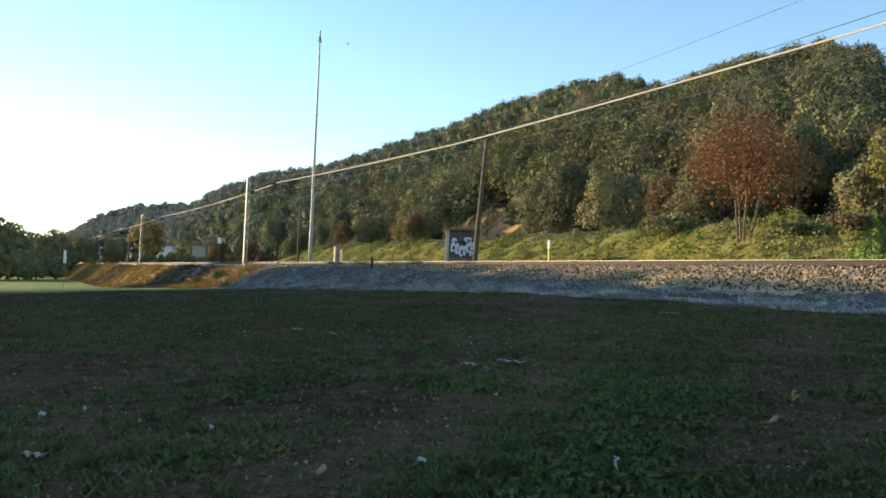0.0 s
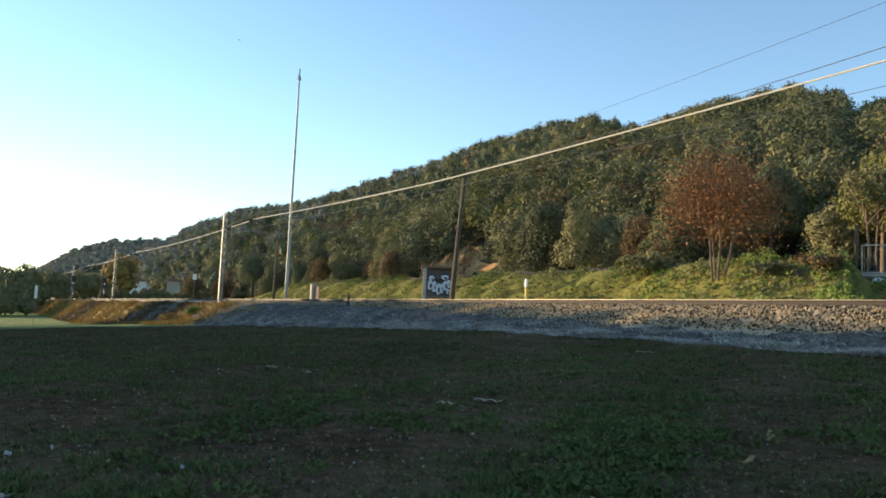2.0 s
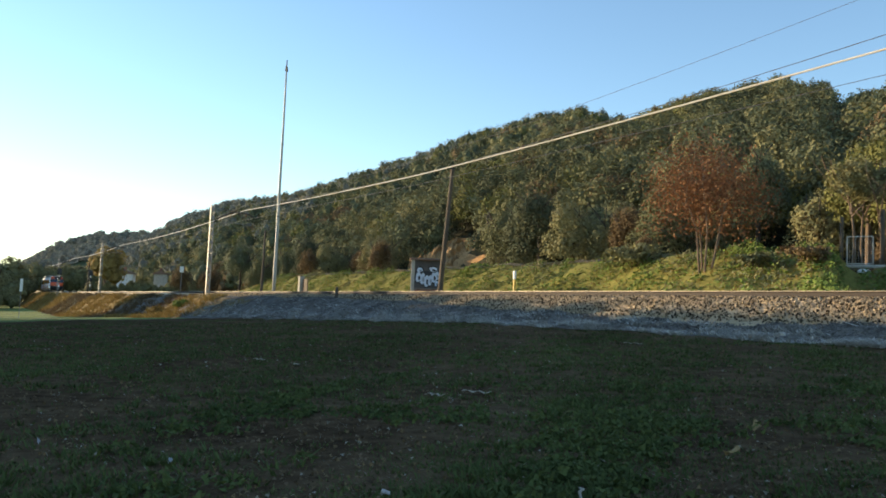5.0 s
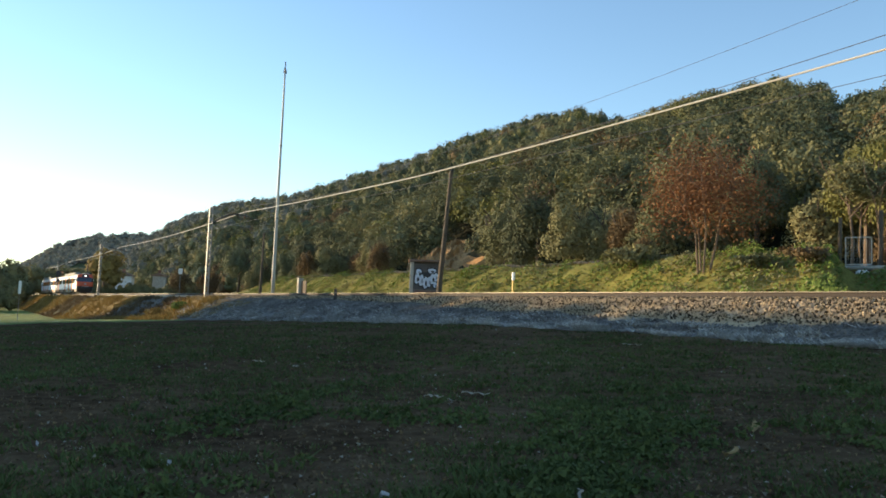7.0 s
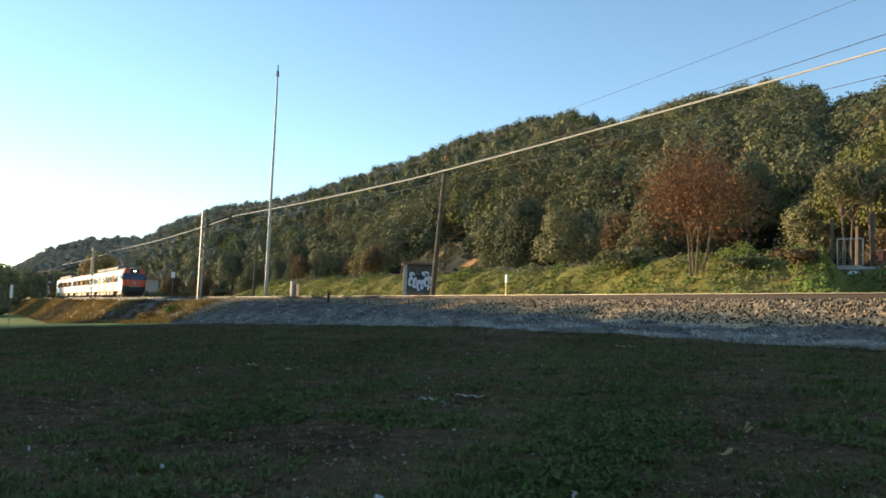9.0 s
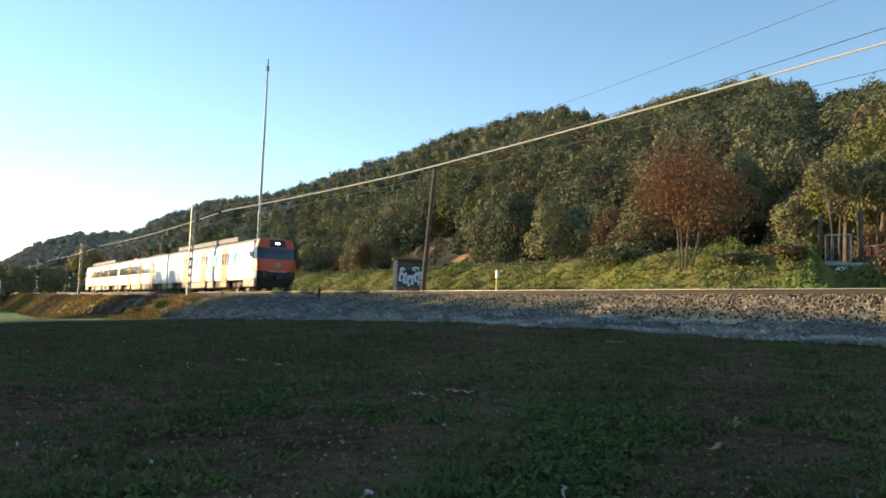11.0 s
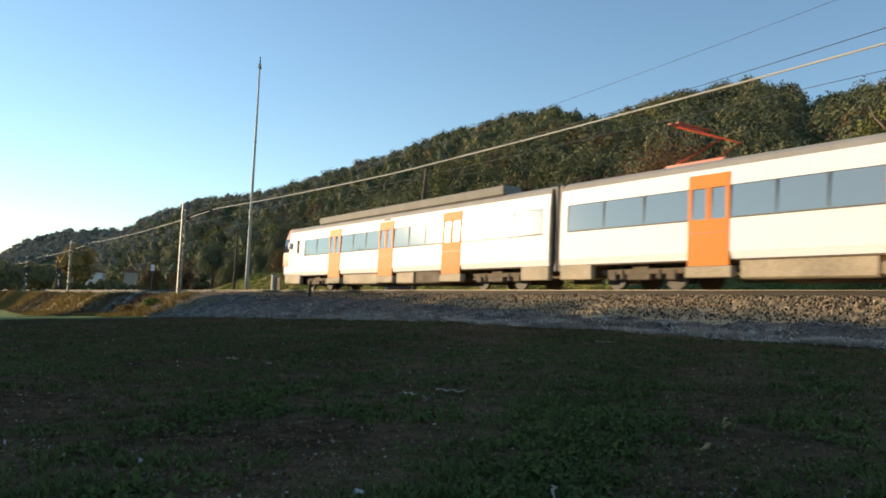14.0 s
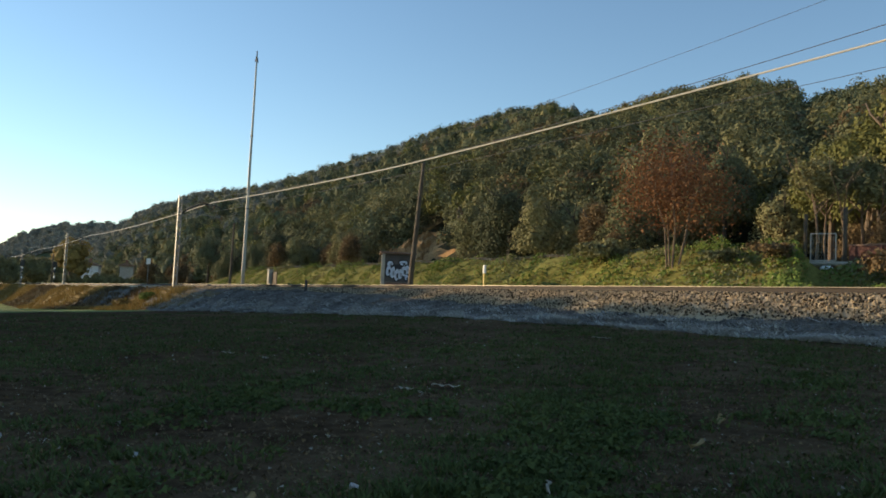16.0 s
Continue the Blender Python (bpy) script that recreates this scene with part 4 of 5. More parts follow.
def house(az, dist, w, d, h, rot, wallm, label):
    x, y = dist * math.cos(radians(az)), dist * math.sin(radians(az))
    z = float(height(x, y)) + 1.7
    o = thing("house", label, "house", (x, y, z), "houses at the foot of the hill")
    o.rotation_euler = (0, 0, radians(rot))
    part("wall", Build().box(-w / 2, w / 2, -d / 2, d / 2, -2.6, h), M[wallm], o)
    part("roof", Build().loft([[(xx, -d / 2 - 0.4, h), (xx, 0, h + d * 0.22), (xx, d / 2 + 0.4, h), (xx, d / 2 + 0.4, h - 0.15), (xx, -d / 2 - 0.4, h - 0.15)] for xx in (-w / 2 - 0.4, w / 2 + 0.4)]), M["roof_tile"], o, "brown tiled pitched roof")
    for k in range(3):
        xx = -w / 2 + w * (k + 0.5) / 3
        wd = part("window", Build().box(xx - 0.5, xx + 0.5, -d / 2 - 0.03, -d / 2 + 0.05, h * 0.45, h * 0.8), M["t_screen"], o)
        part("sill", Build().box(xx - 0.6, xx + 0.6, -d / 2 - 0.12, -d / 2, h * 0.42, h * 0.45), M["concrete"], wd)
    part("chimney", Build().box(w * 0.2, w * 0.2 + 0.6, -0.3, 0.3, h, h + d * 0.22 + 0.7), M["brick"], o)


house(170.7, 215, 3.6, 4, 3.3, -20, "white", "far cream house with a brown tiled roof")
house(168.5, 205, 2.0, 3, 3.6, -20, "concrete", "far pale narrow house beside dark scrub")


def parked_car():
    az, dist = 172.2, 200
    x, y = dist * math.cos(radians(az)), dist * math.sin(radians(az))
    c = thing("parked_car", "pale blue-grey car parked near the far houses", "car", (x, y, float(height(x, y)) + 0.35))
    c.rotation_euler = (0, 0, radians(70))
    body = part("body", Build().loft([[(xx, -0.85, 0.3), (xx, 0.85, 0.3), (xx, 0.85, zz), (xx, 0.6, zz2), (xx, -0.6, zz2), (xx, -0.85, zz)] for xx, zz, zz2 in ((-2.1, 0.75, 0.8), (-1.9, 0.9, 0.95), (-1.2, 0.95, 1.4), (0.5, 0.95, 1.45), (1.2, 0.9, 0.95), (2.1, 0.7, 0.75))]), M["galv"], c)
    for sx in (-1.3, 1.3):
        for sy in (-0.8, 0.8):
            part("wheel", Build().tube([(sx, sy - 0.09, 0.32), (sx, sy + 0.09, 0.32)], 0.32, 12), M["dark_steel"], c)
    part("windscreen", Build().box(0.55, 0.9, -0.55, 0.55, 1.05, 1.3), M["t_screen"], c)


parked_car()


def board(az, dist, zc, w, h, label):
    x, y = dist * math.cos(radians(az)), dist * math.sin(radians(az))
    z = float(height(x, y))
    s = thing("sign_board", label, "sign", (x, y, z))
    s.rotation_euler = (0, 0, radians(az - 90))
    part("board", Build().box(-w / 2, w / 2, -0.03, 0.03, zc - z - h / 2, zc - z + h / 2, bevel=0.01), M["white"], s)
    part("stake", Build().tube([(0, 0.06, -0.3), (0, 0.06, zc - z + h / 2)], 0.05, 6), M["galv"], s)


board(167.2, 110, 5.5, 0.5, 0.75, "white blank board on a post before the woods")
board(176.8, 120, 2.6, 0.35, 1.7, "narrow white post board at the field edge")

# ---- trees ----


def limb_tubes(b, base, top, r, forks, spread, depth=0, m=0):
    base, top = Vector(base), Vector(top)
    mid = (base + top) / 2 + Vector((random.uniform(-1, 1), random.uniform(-1, 1), 0)) * (top - base).length * 0.06
    b.tube([base, mid, top], [r, r * 0.8, r * 0.55], 6 if depth else 8, m)
    if depth < 2:
        for k in range(forks):
            a = random.uniform(0, 6.28)
            ln = (top - base).length * random.uniform(0.45, 0.7)
            st = base.lerp(top, random.uniform(0.6, 1.0))
            d = Vector((math.cos(a) * spread, math.sin(a) * spread, random.uniform(0.6, 1.1))).normalized()
            limb_tubes(b, st, st + d * ln, r * 0.5, forks, spread, depth + 1, m)


def tree(name, label, h, rad, fol, count, leaf, lobes=9, trunk=0.25, low=0.25, bark="bark_dark", stems=1, open_crown=False, group="", flat=1.0):
    """A tree at the origin: tapered trunk with limbs and a crown of many small leaf clumps."""
    t = thing(name, label, "tree", (0, 0, 0), group)
    b = Build()
    for k in range(stems):
        a = k * 6.28 / max(stems, 1) + 0.5
        off = 0.0 if stems == 1 else 0.28
        limb_tubes(b, (off * math.cos(a), off * math.sin(a), -0.3), (off * 4.6 * math.cos(a), off * 4.6 * math.sin(a), h * 0.6), trunk / stems**0.5, 3, 0.8)
    part("trunk", b, M[bark], t)
    c = (0, 0, h * (low + 1) / 2)
    size = (rad, rad, h * (1 - low) / 2 * flat)
    if open_crown:
        p, n = crown_points(count, c, size, lobes, rough=0.55)
        tris = leaves(p, n, leaf, 0.8)
    else:
        tris = domed_crown(count, c, size, lobes, leaf, inner=leaf > 0.3)
    me = soup("crown", tris, M["f_" + fol])
    cr = new("crown", me)
    cr.parent = t
    return t


random.seed(11)
kinds = [
    tree("oak_tree", "dense dark green evergreen oak at the wood's edge", 8.5, 3.1, "oak", 10000, 0.17, 11, low=-0.08, group="trees at the wood's edge"),
    tree("pine_tree", "rounded dark green pine at the wood's edge", 10.0, 2.9, "pine", 10000, 0.165, 10, low=0.05, group="trees at the wood's edge"),
    tree("olive_green_tree", "olive green broad tree at the wood's edge", 7.5, 3.0, "olive", 8000, 0.19, 10, low=-0.08, group="trees at the wood's edge"),
    tree("dark_oak_tree", "very dark green oak at the wood's edge", 9.0, 3.3, "dark", 10000, 0.175, 12, low=-0.08, group="trees at the wood's edge"),
    tree("brownish_tree", "brownish autumn tree at the wood's edge", 6.0, 2.3, "brown", 6000, 0.17, 14, low=-0.08, open_crown=True, group="trees at the wood's edge"),
    tree("bright_tree", "sunlit yellow-green tree at the wood's edge", 9.5, 2.8, "bright", 8000, 0.18, 11, low=0.2, bark="bark", group="trees at the wood's edge"),
]


def put_tree(proto, x, y, s, first=[set()]):
    m = Matrix.LocRotScale((x, y, float(height(x, y)) - 0.15), Euler((0, 0, random.uniform(0, 6.28))), (s * random.uniform(0.9, 1.12), s * random.uniform(0.9, 1.12), s))
    if proto.name in first[0]:
        return copy_thing(proto, m)
    first[0].add(proto.name)
    proto.matrix_basis = m
    return proto


# the edge of the wood
x = -150.0
while x < -20:
    y = 45.5 + random.uniform(-2.0, 5.0) + (3 if x > -45 else 0)
    az = math.degrees(math.atan2(y, x))
    if not 145.9 < az < 152.8:
        put_tree(random.choice(kinds[:4] if random.random() < 0.75 else kinds[4:5]), x, y, random.uniform(0.75, 1.1))
    x += random.uniform(3.2, 5.4)
# trees by the gate
for k, az, dist, s in ((5, 121.2, 56, 1.02), (5, 118.9, 52, 0.95), (2, 123.6, 60, 0.9), (5, 117.2, 60, 1.2), (0, 116.0, 54, 1.0), (4, 119.9, 47, 0.55), (4, 118.0, 45, 0.6), (5, 115.0, 50, 1.1)):
    put_tree(kinds[k], dist * math.cos(radians(az)), dist * math.sin(radians(az)), s)
slender = tree("slender_tree", "slender pale-stemmed tree with a thin olive crown", 7.5, 1.5, "olive", 2200, 0.15, 7, trunk=0.1, low=0.5, bark="bark", open_crown=True, group="slender trees by the gate")
for az, dist, s in ((122.2, 45, 0.85), (121.5, 46, 1.0), (120.6, 45, 0.9), (119.5, 46, 1.05), (118.6, 45, 0.9), (117.4, 46, 1.0)):
    put_tree(slender, dist * math.cos(radians(az)), dist * math.sin(radians(az)), s)
# three sunlit ones that stand before the dark wood
for k, az, dist, s in ((2, 139.9, 70, 0.95), (2, 137.4, 69, 0.85), (4, 158.6, 118, 1.1), (4, 167.2, 175, 1.2), (4, 135.2, 57, 0.45), (0, 134.0, 63, 0.9)):
    put_tree(kinds[k], dist * math.cos(radians(az)), dist * math.sin(radians(az)), s)

random.seed(21)
red = tree("autumn_tree", "many-stemmed tree with thin russet autumn leaves", 8.6, 4.3, "red", 9500, 0.12, 26, trunk=0.14, low=0.0, bark="bark", stems=5, open_crown=True)
put_tree(red, -27.45, 31.5, 0.87)
brown_tree = tree("autumn_tree", "small ochre autumn tree at the foot of the hill", 7, 2.6, "gold", 1500, 0.4, 8, low=0.1, bark="bark")
put_tree(brown_tree, 195 * math.cos(radians(171.9)), 195 * math.sin(radians(171.9)), 1.5)
put_tree(kinds[4], 185 * math.cos(radians(165.3)), 185 * math.sin(radians(165.3)), 1.3)

# the trees at the far end of the field
left_tree = tree("field_tree", "dark grey-green tree at the far field edge", 7.5, 3.4, "olive", 2600, 0.4, 10, low=-0.1, group="trees at the field's edge")
for az, dist, s in ((178.1, 235, 1.45), (177.5, 240, 1.2), (178.7, 238, 1.1), (180.0, 215, 1.25), (180.9, 210, 1.35), (181.8, 214, 1.3), (182.8, 210, 1.2), (176.7, 245, 0.75), (176.0, 250, 0.8), (175.2, 255, 0.75), (174.4, 262, 0.8), (173.6, 258, 0.75), (172.8, 262, 0.8), (172.0, 255, 0.7), (171.2, 258, 0.75), (170.2, 240, 0.7), (169.6, 230, 0.7), (168.6, 225, 0.65), (168.0, 220, 0.6), (167.4, 215, 0.6), (166.8, 210, 0.6), (166.2, 205, 0.6), (179.4, 205, 0.6), (178.4, 200, 0.55), (177.3, 205, 0.55)):
    put_tree(left_tree, dist * math.cos(radians(az)), dist * math.sin(radians(az)), s)

# the low hedge before the houses
for k in range(15):
    az = 165.9 + 0.5 * k
    put_tree(left_tree, 195 * math.cos(radians(az)), 195 * math.sin(radians(az)), random.uniform(0.22, 0.3))

# the tree row that shades the field, beyond the edge of the view
shade_tree = tree("hedgerow_tree", "dense dark hedgerow tree shading the field", 11.0, 3.0, "dark", 1200, 0.6, 9, low=-0.06, group="hedgerow trees")
crown = [q for q in shade_tree.children if q.name.startswith("crown")][0].data
co = np.zeros(len(crown.vertices) * 3)
crown.vertices.foreach_get("co", co)
co = co.reshape(-1, 3)
co[:, 2] *= 11.0 / np.percentile(co[:, 2], 99.5)
crown.vertices.foreach_set("co", co.ravel())
SHADE = [(-94.0, -10.5, 1.0)]
hx = -92.0
while hx < -18:
    SHADE.append((hx, -10 + random.uniform(-0.8, 0.8), float(np.interp(hx, [-92, -80, -62, -55, -50, -18], [1.12, 1.085, 0.975, 0.945, 0.925, 0.91]))))
    hx += 1.7
for hx, hy, s in SHADE:
    put_tree(shade_tree, hx, hy, s + random.uniform(-0.006, 0.006))
# more unseen trees, added only to throw one dark band onto the bank
for hx, s in ((-131, 1.1), (-128, 1.15), (-125, 1.1), (-122, 1.15), (-119, 1.05)):
    put_tree(shade_tree, hx, -12, s * 1.22)

# the wooded hill


def forest():
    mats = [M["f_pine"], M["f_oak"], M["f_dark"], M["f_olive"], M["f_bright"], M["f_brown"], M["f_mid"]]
    weights = [0.3, 0.28, 0.2, 0.14, 0.05, 0.03]
    tris, slots = [], []
    az = 109.0
    while az < 171.5:
        s = math.sin(radians(az))
        rb, rr = min(50 / s, 330), min(185 / s, 720)
        r = rb + 3
        while r < rr * 1.04:
            gap = float(tree_gap(r))
            a = az + random.uniform(-0.5, 0.5) * math.degrees(gap / r)
            q = r + random.uniform(-0.5, 0.5) * gap
            keep = random.random() < gap / r / radians(0.8)
            scar = 146.1 < a < 152.4 and q < 105.0
            notch = 122.3 < a < 123.5 and q > 130
            if keep and not scar:
                h = gap * random.choice((0.8, 0.92, 1.02, 1.1, 1.2, 1.32)) * random.uniform(0.93, 1.07) * (0.45 if notch else 1.0)
                w = gap * random.uniform(0.42, 0.58)
                x, y = q * math.cos(radians(a)), q * math.sin(radians(a))
                z = float(height(x, y))
                n = 850 if r < 110 else (620 if r < 170 else (330 if r < 260 else (210 if r < 420 else 120)))
                leaf = float(np.interp(r, [60, 120, 240, 420, 720], [0.24, 0.3, 0.45, 0.7, 1.2]))
                tr = domed_crown(n, (x, y, z + h * 0.52), (w, w, h * 0.5), 5 if r < 170 else 3, leaf, inner=r >= 170)
                tris.append(tr)
                # slot 6, the haze-paled leaf colour, is picked more often with distance
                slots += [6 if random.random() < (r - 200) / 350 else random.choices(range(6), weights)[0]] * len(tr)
            r += gap * 0.8
        az += 0.8
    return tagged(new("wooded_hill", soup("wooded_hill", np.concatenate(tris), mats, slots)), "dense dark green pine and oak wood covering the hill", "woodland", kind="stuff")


forest()


def far_wood():
    tris = []
    for k in range(650):
        a, r = random.uniform(165.5, 183), random.uniform(1180, 1520)
        x, y = r * math.cos(radians(a)), r * math.sin(radians(a))
        z = float(height(x, y))
        tris.append(domed_crown(90, (x, y, z + 5), (10, 10, random.uniform(6, 10)), 3, 2.6))
    # the far leaves carry the haze in their colour
    return tagged(new("far_wood", soup("far_wood", np.concatenate(tris), M["f_far"])), "grey-green wood on the far hill, haze put into its leaf colour", "woodland", kind="stuff")


far_wood()

# ---- low plants ----


def blades(name, x, y, z, per, hgt, spread, width, material, label, lean=0.5):
    n = len(x)
    c = np.repeat(np.stack([x, y, z], -1), per, 0)
    hh = np.repeat(hgt, per) * rng.uniform(0.5, 1.25, n * per)
    a = rng.uniform(0, 6.283, n * per)
    rad = np.repeat(spread, per) * np.sqrt(rng.uniform(0, 1, n * per))
    out = np.stack([np.cos(a), np.sin(a), np.zeros_like(a)], -1)
    b = c + out * rad[:, None]
    b[:, 2] -= 0.01
    side = np.stack([-np.sin(a + rng.normal(0, 0.8, len(a))), np.cos(a), np.zeros_like(a)], -1)
    w = np.repeat(width, per)[:, None] * rng.uniform(0.6, 1.4, (n * per, 1))
    tip = b + out * (hh * lean * rng.uniform(0.2, 1.3, len(a)))[:, None]
    tip[:, 2] += hh
    return tagged(new(name, soup(name, np.stack([b - side * w, b + side * w, tip], 1), material)), label, "grass", kind="stuff")


def polar(n, a0, a1, r0, r1, power=1.0):
    az = np.radians(rng.uniform(a0, a1, n))
    r = r0 * (r1 / r0) ** (rng.uniform(0, 1, n) ** power)
    return r * np.cos(az), r * np.sin(az)


def field_plants():
    x, y = polar(46000, 114, 183, 2.5, 45)
    bare = 0.9 * np.exp(-(((x + 6.0) / 2.6) ** 2 + ((y - 0.8) / 1.6) ** 2))
    keep = (wave(x, y, 1.1, 3) + 0.9 * wave(x, y, 3.3, 5) + rng.normal(0, 0.4, len(x)) - bare > -0.12) & (y < 14.6)
    x, y = x[keep], y[keep]
    r = np.hypot(x, y)
    one = np.ones_like(x)
    blades("field_grass", x, y, height(x, y), 6, 0.024 + 0.002 * np.minimum(r, 12), 0.05 + 0.006 * r, one * 0.005 + 0.0005 * r, M["f_grass"], "short uneven green grass tufts in the shaded field", lean=0.9)
    x, y = polar(7000, 114, 183, 2.5, 30)
    keep = (wave(x, y, 0.9, 6) + rng.normal(0, 0.3, len(x)) > 0.28) & (y < 14.2)
    x, y = x[keep], y[keep]
    one = np.ones_like(x)
    blades("field_weeds", x, y, height(x, y), 16, one * 0.06, one * 0.1, one * 0.012, M["f_grass"], "low broad-leaved weeds in the shaded field", lean=1.2)
    x, y = polar(9000, 114, 183, 2.5, 40)
    keep = y < 14.4
    x, y = x[keep], y[keep]
    one = np.ones_like(x)
    blades("field_straw", x, y, height(x, y), 2, one * 0.015, one * 0.08, one * 0.005, M["f_straw"], "pale scattered straw and dead stems on soil", lean=4.0)
    # clumps of broad-leaved weeds, thickest towards the line's near end
    x, y = polar(5200, 112, 172, 2.6, 14)
    keep = (wave(x, y, 0.75, 6) + 0.7 * wave(x, y, 2.0, 1) + rng.normal(0, 0.25, len(x)) > 0.55 + 0.5 * (x < -5 - y)) & (y < 14)
    x, y = x[keep], y[keep]
    per = 26
    rad = np.repeat(rng.uniform(0.04, 0.15, len(x)), per)
    a, q = rng.uniform(0, 6.283, len(rad)), np.sqrt(rng.uniform(0, 1, len(rad)))
    px_, py_ = np.repeat(x, per) + rad * q * np.cos(a), np.repeat(y, per) + rad * q * np.sin(a)
    pz = height(px_, py_) + 0.015 + rad * 0.5 * (1 - q * q) * rng.uniform(0.3, 1.1, len(rad))
    nn = np.stack([np.cos(a) * q, np.sin(a) * q, np.full(len(a), 0.7)], -1)
    tagged(new("weed_clumps", soup("weed_clumps", leaves(np.stack([px_, py_, pz], -1), nn, 0.03, 0.6, 1.9), M["f_grass"])), "leafy green weed clumps in the shaded field", "weeds", kind="stuff")
    # crumbs of soil and dead leaf bits
    n = 26000
    az = np.radians(rng.uniform(114, 183, n))
    r = 2.5 * (40 / 2.5) ** rng.uniform(0, 1, n)
    x, y = r * np.cos(az), r * np.sin(az)
    keep = y < 14.4
    p = np.stack([x, y, height(x, y) + 0.012], -1)[keep]
    nn = np.tile(np.array([[0.0, 0.0, 1.0]]), (len(p), 1))
    sl = rng.choice(3, len(p), p=[0.4, 0.54, 0.06])
    tagged(new("soil_crumbs", soup("soil_crumbs", leaves(p, nn, 0.016 + 0.0013 * np.hypot(p[:, 0], p[:, 1]), 0.7), [M["clod"], M["f_brown"], M["f_straw"]], sl)), "soil crumbs and dead leaf bits on the field", "soil", kind="stuff")


field_plants()


def bank_plants():
    n = 15000
    x = 4 - 70 * rng.uniform(0, 1, n) ** 1.2
    y = 14.5 + 0.35 * wave(x, x * 0, 3.1, 3) + np.abs(rng.normal(0, 0.8, n))
    keep = (y < 16.8) & (wave(x * 0.45, y, 0.42, 4) + rng.normal(0, 0.25, n) > 0.22)
    x, y = x[keep], y[keep]
    one = np.ones_like(x)
    blades("bank_straw", x, y, height(x, y), 8, one * 0.1, one * 0.2, one * 0.026, M["f_frost"], "pale dead grass at the foot of the stony bank", lean=2.4)
    # brown blades deepen the bands that stand for shade
    n = 7000
    x = rng.uniform(-190, -70, n)
    y = rng.uniform(12.6, 17.0, n)
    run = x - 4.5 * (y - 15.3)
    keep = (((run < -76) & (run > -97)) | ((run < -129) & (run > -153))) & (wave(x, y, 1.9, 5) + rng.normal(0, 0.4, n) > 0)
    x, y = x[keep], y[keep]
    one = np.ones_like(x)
    blades("bank_dark_scrub", x, y, height(x, y), 9, one * 0.3, one * 0.4, one * 0.04, M["f_brown"], "brown blades that darken the bands of shade on the bank", lean=0.9)
    # dry grass, kept to the bands coloured as sunlit
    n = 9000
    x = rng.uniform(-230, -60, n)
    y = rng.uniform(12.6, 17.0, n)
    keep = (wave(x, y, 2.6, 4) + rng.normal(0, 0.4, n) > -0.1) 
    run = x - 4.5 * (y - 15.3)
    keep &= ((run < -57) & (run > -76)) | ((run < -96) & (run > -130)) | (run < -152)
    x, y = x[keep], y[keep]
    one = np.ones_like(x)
    blades("bank_gold_grass", x, y, height(x, y), 9, one * 0.35, one * 0.35, one * 0.035, M["f_gold"], "golden dry grass in the bands coloured as sunlit bank", lean=0.8)


bank_plants()
stones("bank_stones", 12000, -62, 2, 15.6, 17.4, height, 0.04, M["bank"], "grey loose stones spilled down the bank")


def meadow_plants():
    n = 15000
    x = -14 - 110 * rng.uniform(0, 1, n) ** 1.3
    y = 22.9 + 21 * rng.uniform(0, 1, n) ** 2.2
    one = np.ones_like(x)
    blades("meadow_grass", x, y, height(x, y), 5, one * 0.13, one * 0.2, one * 0.025, M["f_gold"], "sunlit yellow-olive meadow grass beyond the track")
    n = 105000
    x = -14 - 92 * rng.uniform(0, 1, n) ** 1.2
    y = rng.uniform(26.0, 36.6, n)
    mound = smooth(-40, -31, x / y * 36.0)
    ok = y > 31.2 - 5.2 * mound + 0.8 * wave(x, y, 1.2, 3)
    x, y = x[ok], y[ok]
    n = len(x)
    clump = wave(x, y, 1.4, 2) + 0.7 * wave(x, y, 0.55, 4)
    keep = clump + rng.normal(0, 0.35, n) > -0.15
    x, y, clump = x[keep], y[keep], clump[keep]
    p = np.stack([x, y, height(x, y) + rng.uniform(0.0, 1.0, len(x)) * np.clip(0.15 + 0.45 * clump, 0.05, 0.75)], -1)
    nn = np.tile(np.array([[-0.3, -0.5, 0.8]]), (len(x), 1))
    sl = np.where(wave(x, y, 2.3, 7) + rng.normal(0, 0.4, len(x)) > 0.35, 1, 0)
    tagged(new("terrace_weeds", soup("terrace_weeds", leaves(p, nn, 0.125, 0.42), [M["f_weed"], M["f_olive"]], sl)), "bushy bright green weeds covering the grassy terrace", "plants", kind="stuff")
    n = 6000
    x = rng.uniform(-104, -34, n)
    y = 36.2 + rng.normal(0, 0.16, n)
    one = np.ones_like(x)
    blades("terrace_lip_grass", x, y, height(x, y), 6, one * 0.16, one * 0.15, one * 0.03, M["f_straw"], "pale dry grass along the lip of the terrace")


meadow_plants()


def bush(name, label, fol, x, y, rad, h, count, leaf):
    o = thing(name, label, "bush", (x, y, float(height(x, y))))
    random.seed(int(abs(x) * 10))
    b = Build()
    for k in range(5):
        a = k * 1.3
        b.tube([(0.05 * math.cos(a), 0.05 * math.sin(a), -0.1), (rad * 0.5 * math.cos(a), rad * 0.5 * math.sin(a), h * 0.7)], [0.03, 0.012], 5)
    part("stems", b, M["bark_dark"], o)
    p, n = crown_points(count, (0, 0, h * 0.45), (rad, rad, h * 0.5), 7, 0.5)
    c = new("leaves", soup("leaves", leaves(p, n, leaf, 0.7), M["f_" + fol]))
    c.parent = o


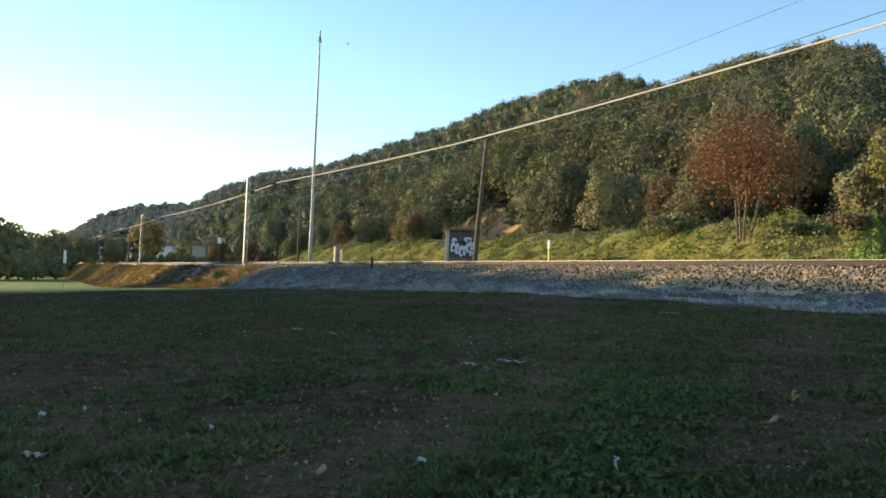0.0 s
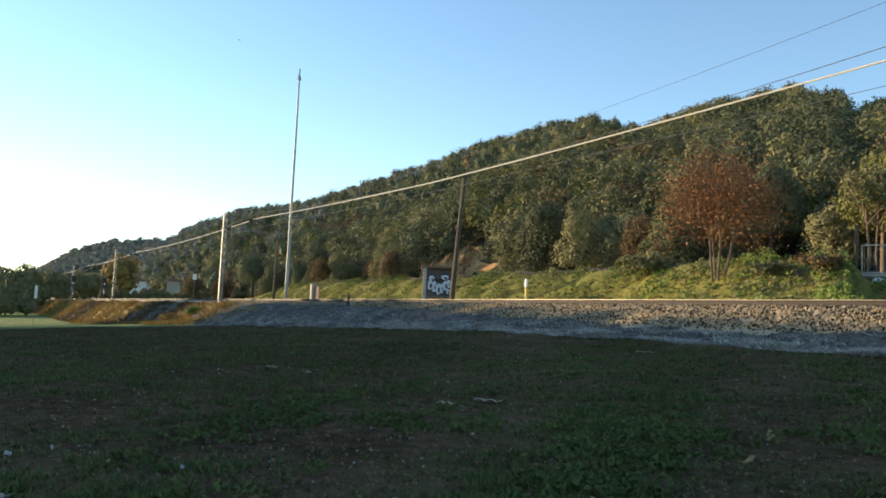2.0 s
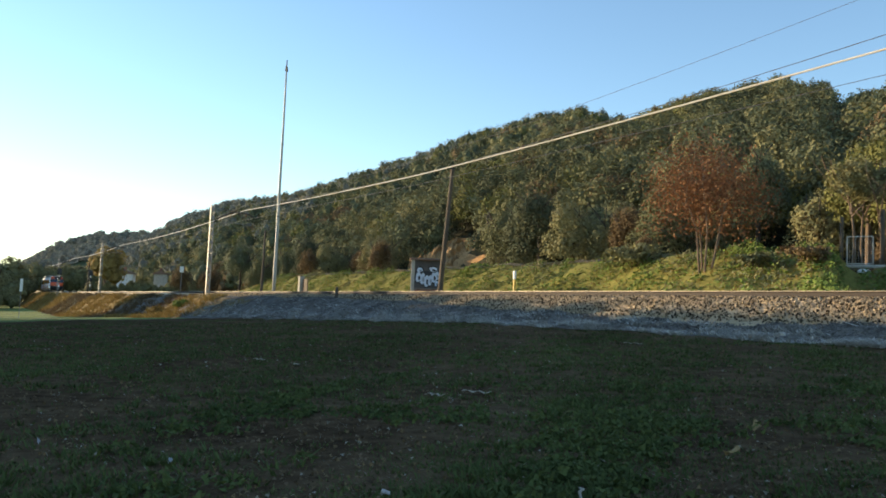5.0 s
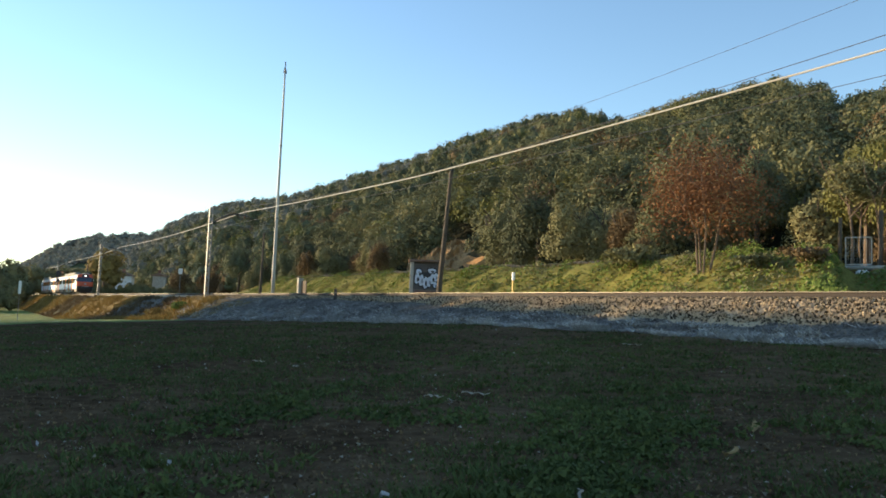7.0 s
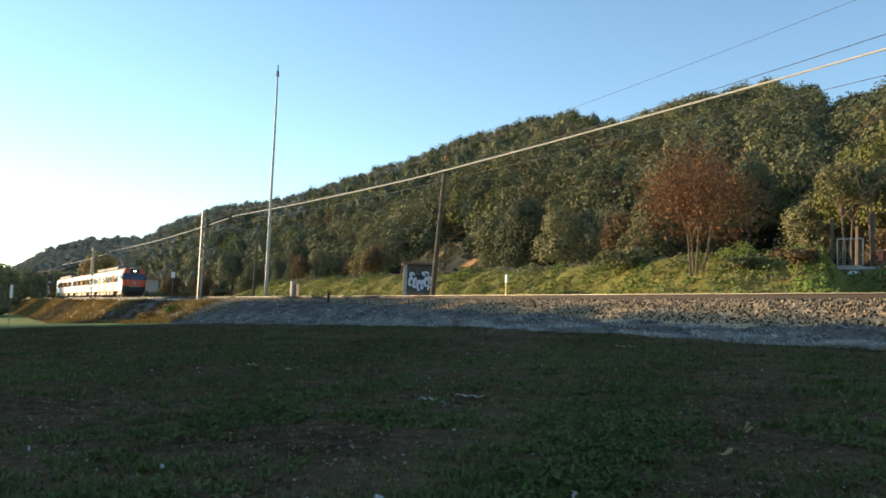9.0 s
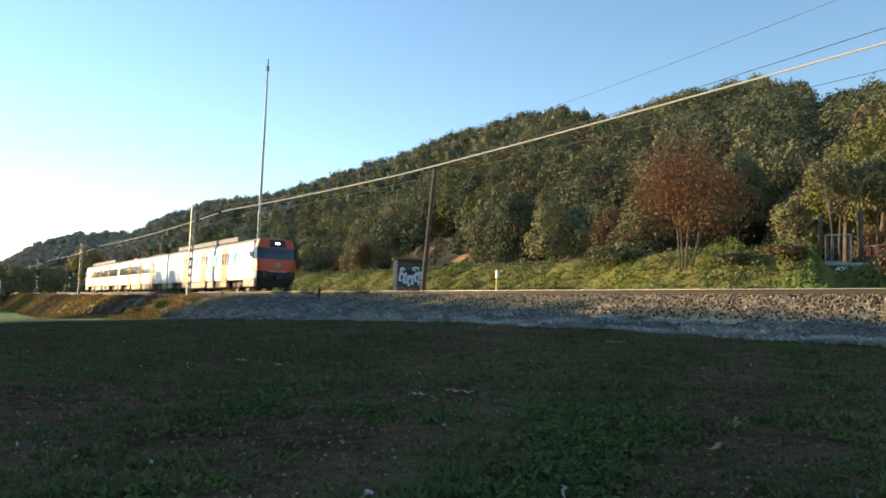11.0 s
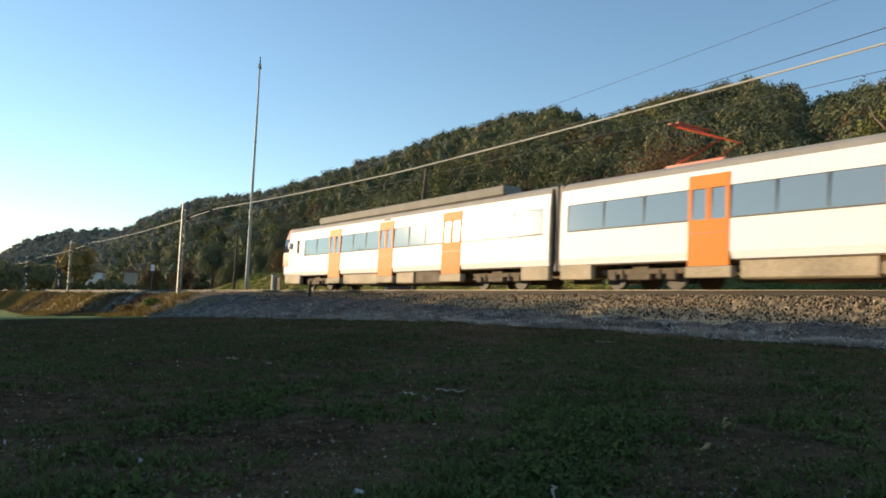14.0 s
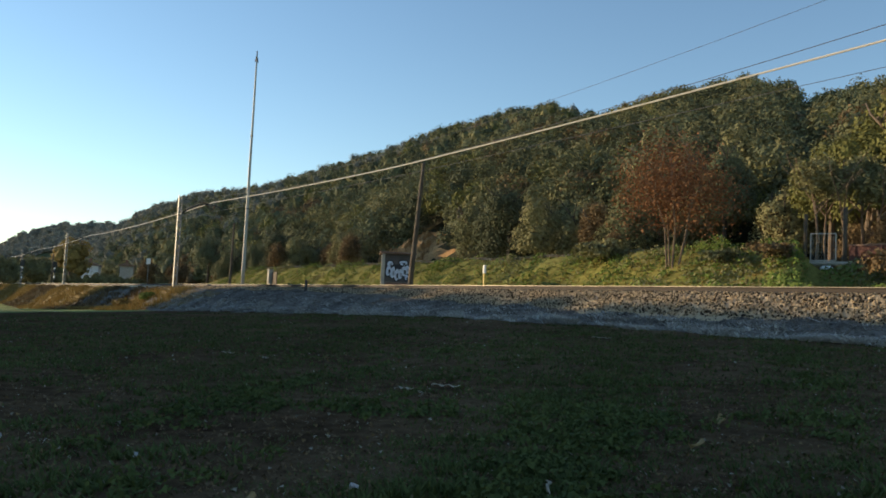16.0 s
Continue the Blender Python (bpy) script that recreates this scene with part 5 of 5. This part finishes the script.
bush("bush", "green bush on the sunlit bank", "weed", -67.0, 15.3, 0.75, 0.9, 500, 0.15)
bush("bush", "golden dry scrub bush on the bank", "gold", -72.5, 14.6, 1.4, 0.8, 700, 0.16)
bush("bush", "dark green scrub along the terrace", "olive", -35.5, 34.5, 2.0, 1.7, 1500, 0.18)
bush("bush", "russet scrub below the gate", "brown", -22.0, 31.8, 1.3, 1.0, 900, 0.14)
bush("bush", "russet scrub beside the red wall", "brown", -17.5, 33.5, 1.8, 1.7, 1100, 0.16)
bush("bush", "orange autumn scrub beside the red wall", "red", -16.0, 34.5, 1.3, 1.6, 800, 0.14)
bush("bush", "dark bramble on the terrace", "oak", -24.5, 31.4, 1.2, 0.8, 800, 0.13)

# ---- litter in the field ----

def paper(b, s, n):
    random.seed(n)
    for k in range(4):
        a = random.uniform(0, 6.28)
        c, d = math.cos(a) * s, math.sin(a) * s
        b.loft([[(c * u - d * 0.16, d * u + c * 0.16, 0.02 * math.sin(3 * u + k) + 0.02 + 0.012 * k), (c * u + d * 0.16, d * u - c * 0.16, 0.03 * math.cos(2 * u + k) + 0.03 + 0.012 * k), (c * u, d * u, 0.045 + 0.02 * math.sin(2.5 * u + k) + 0.012 * k)] for u in (-0.5, -0.1, 0.3, 0.7)])
    return b


def litter(kind_, x, y, s, rot, n):
    """Small things lying in the field."""
    z = float(height(x, y))
    if kind_ == "paper":
        o = tagged(part("crumpled_paper", paper(Build(), s * 0.42, n), M["paper"]), "crumpled white litter lying in the grass", "litter")
    elif kind_ == "strip":
        b = Build().loft([[(u * s, -0.02 + 0.01 * math.sin(5 * u), 0.03 + 0.012 * math.sin(7 * u)), (u * s, 0.02, 0.032 + 0.012 * math.sin(7 * u + 1)), (u * s, 0.02, 0.038 + 0.012 * math.sin(7 * u + 1)), (u * s, -0.02, 0.036 + 0.012 * math.sin(7 * u))] for u in (-1, -0.6, -0.2, 0.2, 0.6, 1)])
        o = tagged(part("bleached_stalk", b, M["twig"]), "pale bleached stalk lying on the field", "stalk")
    elif kind_ == "leaf":
        pts = [(math.cos(u) * s * (1 + 0.35 * math.cos(3 * u)), math.sin(u) * s * 0.8, 0.02 + 0.02 * math.sin(2 * u) + 0.6 * s * (1 + math.cos(u))) for u in [2 * math.pi * k / 14 for k in range(14)]]
        o = tagged(part("fallen_leaf", Build().loft([pts, [(a, c, e + 0.004) for a, c, e in pts]]), M["dryleaf"]), "single curled ochre dead leaf in the grass", "leaf")
    else:
        o = tagged(part("dead_twig", Build().tube([(-s, 0, 0.02), (-s * 0.3, 0.012, 0.05), (s * 0.4, -0.01, 0.04), (s, 0.015, 0.03)], [0.007, 0.008, 0.007, 0.004], 6), M["twig"]), "pale dead twig lying in the grass", "twig")
    flat = 0.45 if kind_ == "paper" else 1.0
    o.matrix_basis = pose(x, y, z, 0, 0, rot) @ Matrix.Diagonal((1, 1, flat, 1))
    return o


LITTER = [
    ("paper", -6.33, 0.27, 0.09, 0),
    ("paper", -5.2, 1.19, 0.08, 40),
    ("paper", -3.8, 1.97, 0.1, 80),
    ("strip", -6.94, 4.6, 0.16, 30),
    ("strip", -6.97, 4.13, 0.12, 10),
    ("strip", -11.35, 11.07, 0.2, 20),
    ("twig", -3.26, 2.84, 0.16, 140),
    ("leaf", -3.47, 4.24, 0.045, 20),
    ("leaf", -3.93, 5.09, 0.04, 120),
    ("strip", -12.02, 3.98, 0.16, 15),
    ("paper", -6.45, 0.55, 0.04, 10),
    ("strip", -11.21, 4.27, 0.1, 0),
    ("leaf", -3.86, 1.42, 0.035, 60),
    ("strip", -5.0, 0.18, 0.08, 35),
]
for i, (k, x, y, s, rot) in enumerate(LITTER):
    litter(k, x, y, s, rot, i)

# ---- bird ----


def small_bird():
    b = thing("bird", "small dark bird in flight over the line", "bird", (-84.05, 32.18, 27.59))
    part("body", Build().tube([(-0.13, 0, 0), (-0.05, 0, 0.01), (0.05, 0, 0.015), (0.12, 0, 0.02), (0.16, 0, 0.015)], [0.01, 0.035, 0.04, 0.025, 0.006], 8), M["dark_steel"], b)
    part("tail", Build().loft([[(-0.12, -0.01, 0.0), (-0.12, 0.01, 0.0), (-0.12, 0.0, 0.008)], [(-0.22, -0.035, 0.0), (-0.22, 0.035, 0.0), (-0.22, 0.0, 0.006)]]), M["dark_steel"], b)
    made = []
    for s in (-1, 1):
        made.append(part("wing", Build().loft([[(0.06, 0, 0.0), (-0.06, 0, 0.0), (0.0, 0, 0.012)], [(0.04, s * 0.14, 0.0), (-0.07, s * 0.14, 0.0), (-0.01, s * 0.14, 0.008)], [(-0.06, s * 0.3, 0.0), (-0.09, s * 0.3, 0.0), (-0.075, s * 0.3, 0.003)]]), M["dark_steel"], b))
    return b, made


bird, wings = small_bird()


def motions():
    for car, off in ((lead_car, CAR / 2), (mid_car, -CAR / 2), (rear_car, -1.5 * CAR)):
        walk(car, [(t, pose(start_x + off + SPEED * t, TY, ZR)) for t in (0.0, 4.0, 8.0, 12.0, 16.0)])
    walk(bird, [(t, pose(-84.05 - 4.15 * t, 32.18 - 4.0 * t, 27.59 + 2.75 * t, 0, -20, 224)) for t in (0.0, 4.0, 8.0, 12.0, 16.0)])
    for wing, side in zip(wings, (-1, 1)):
        walk(wing, [(k * 0.2, pose(0, 0, 0.02, side * (32 if k % 2 else -18))) for k in range(81)])


motions()
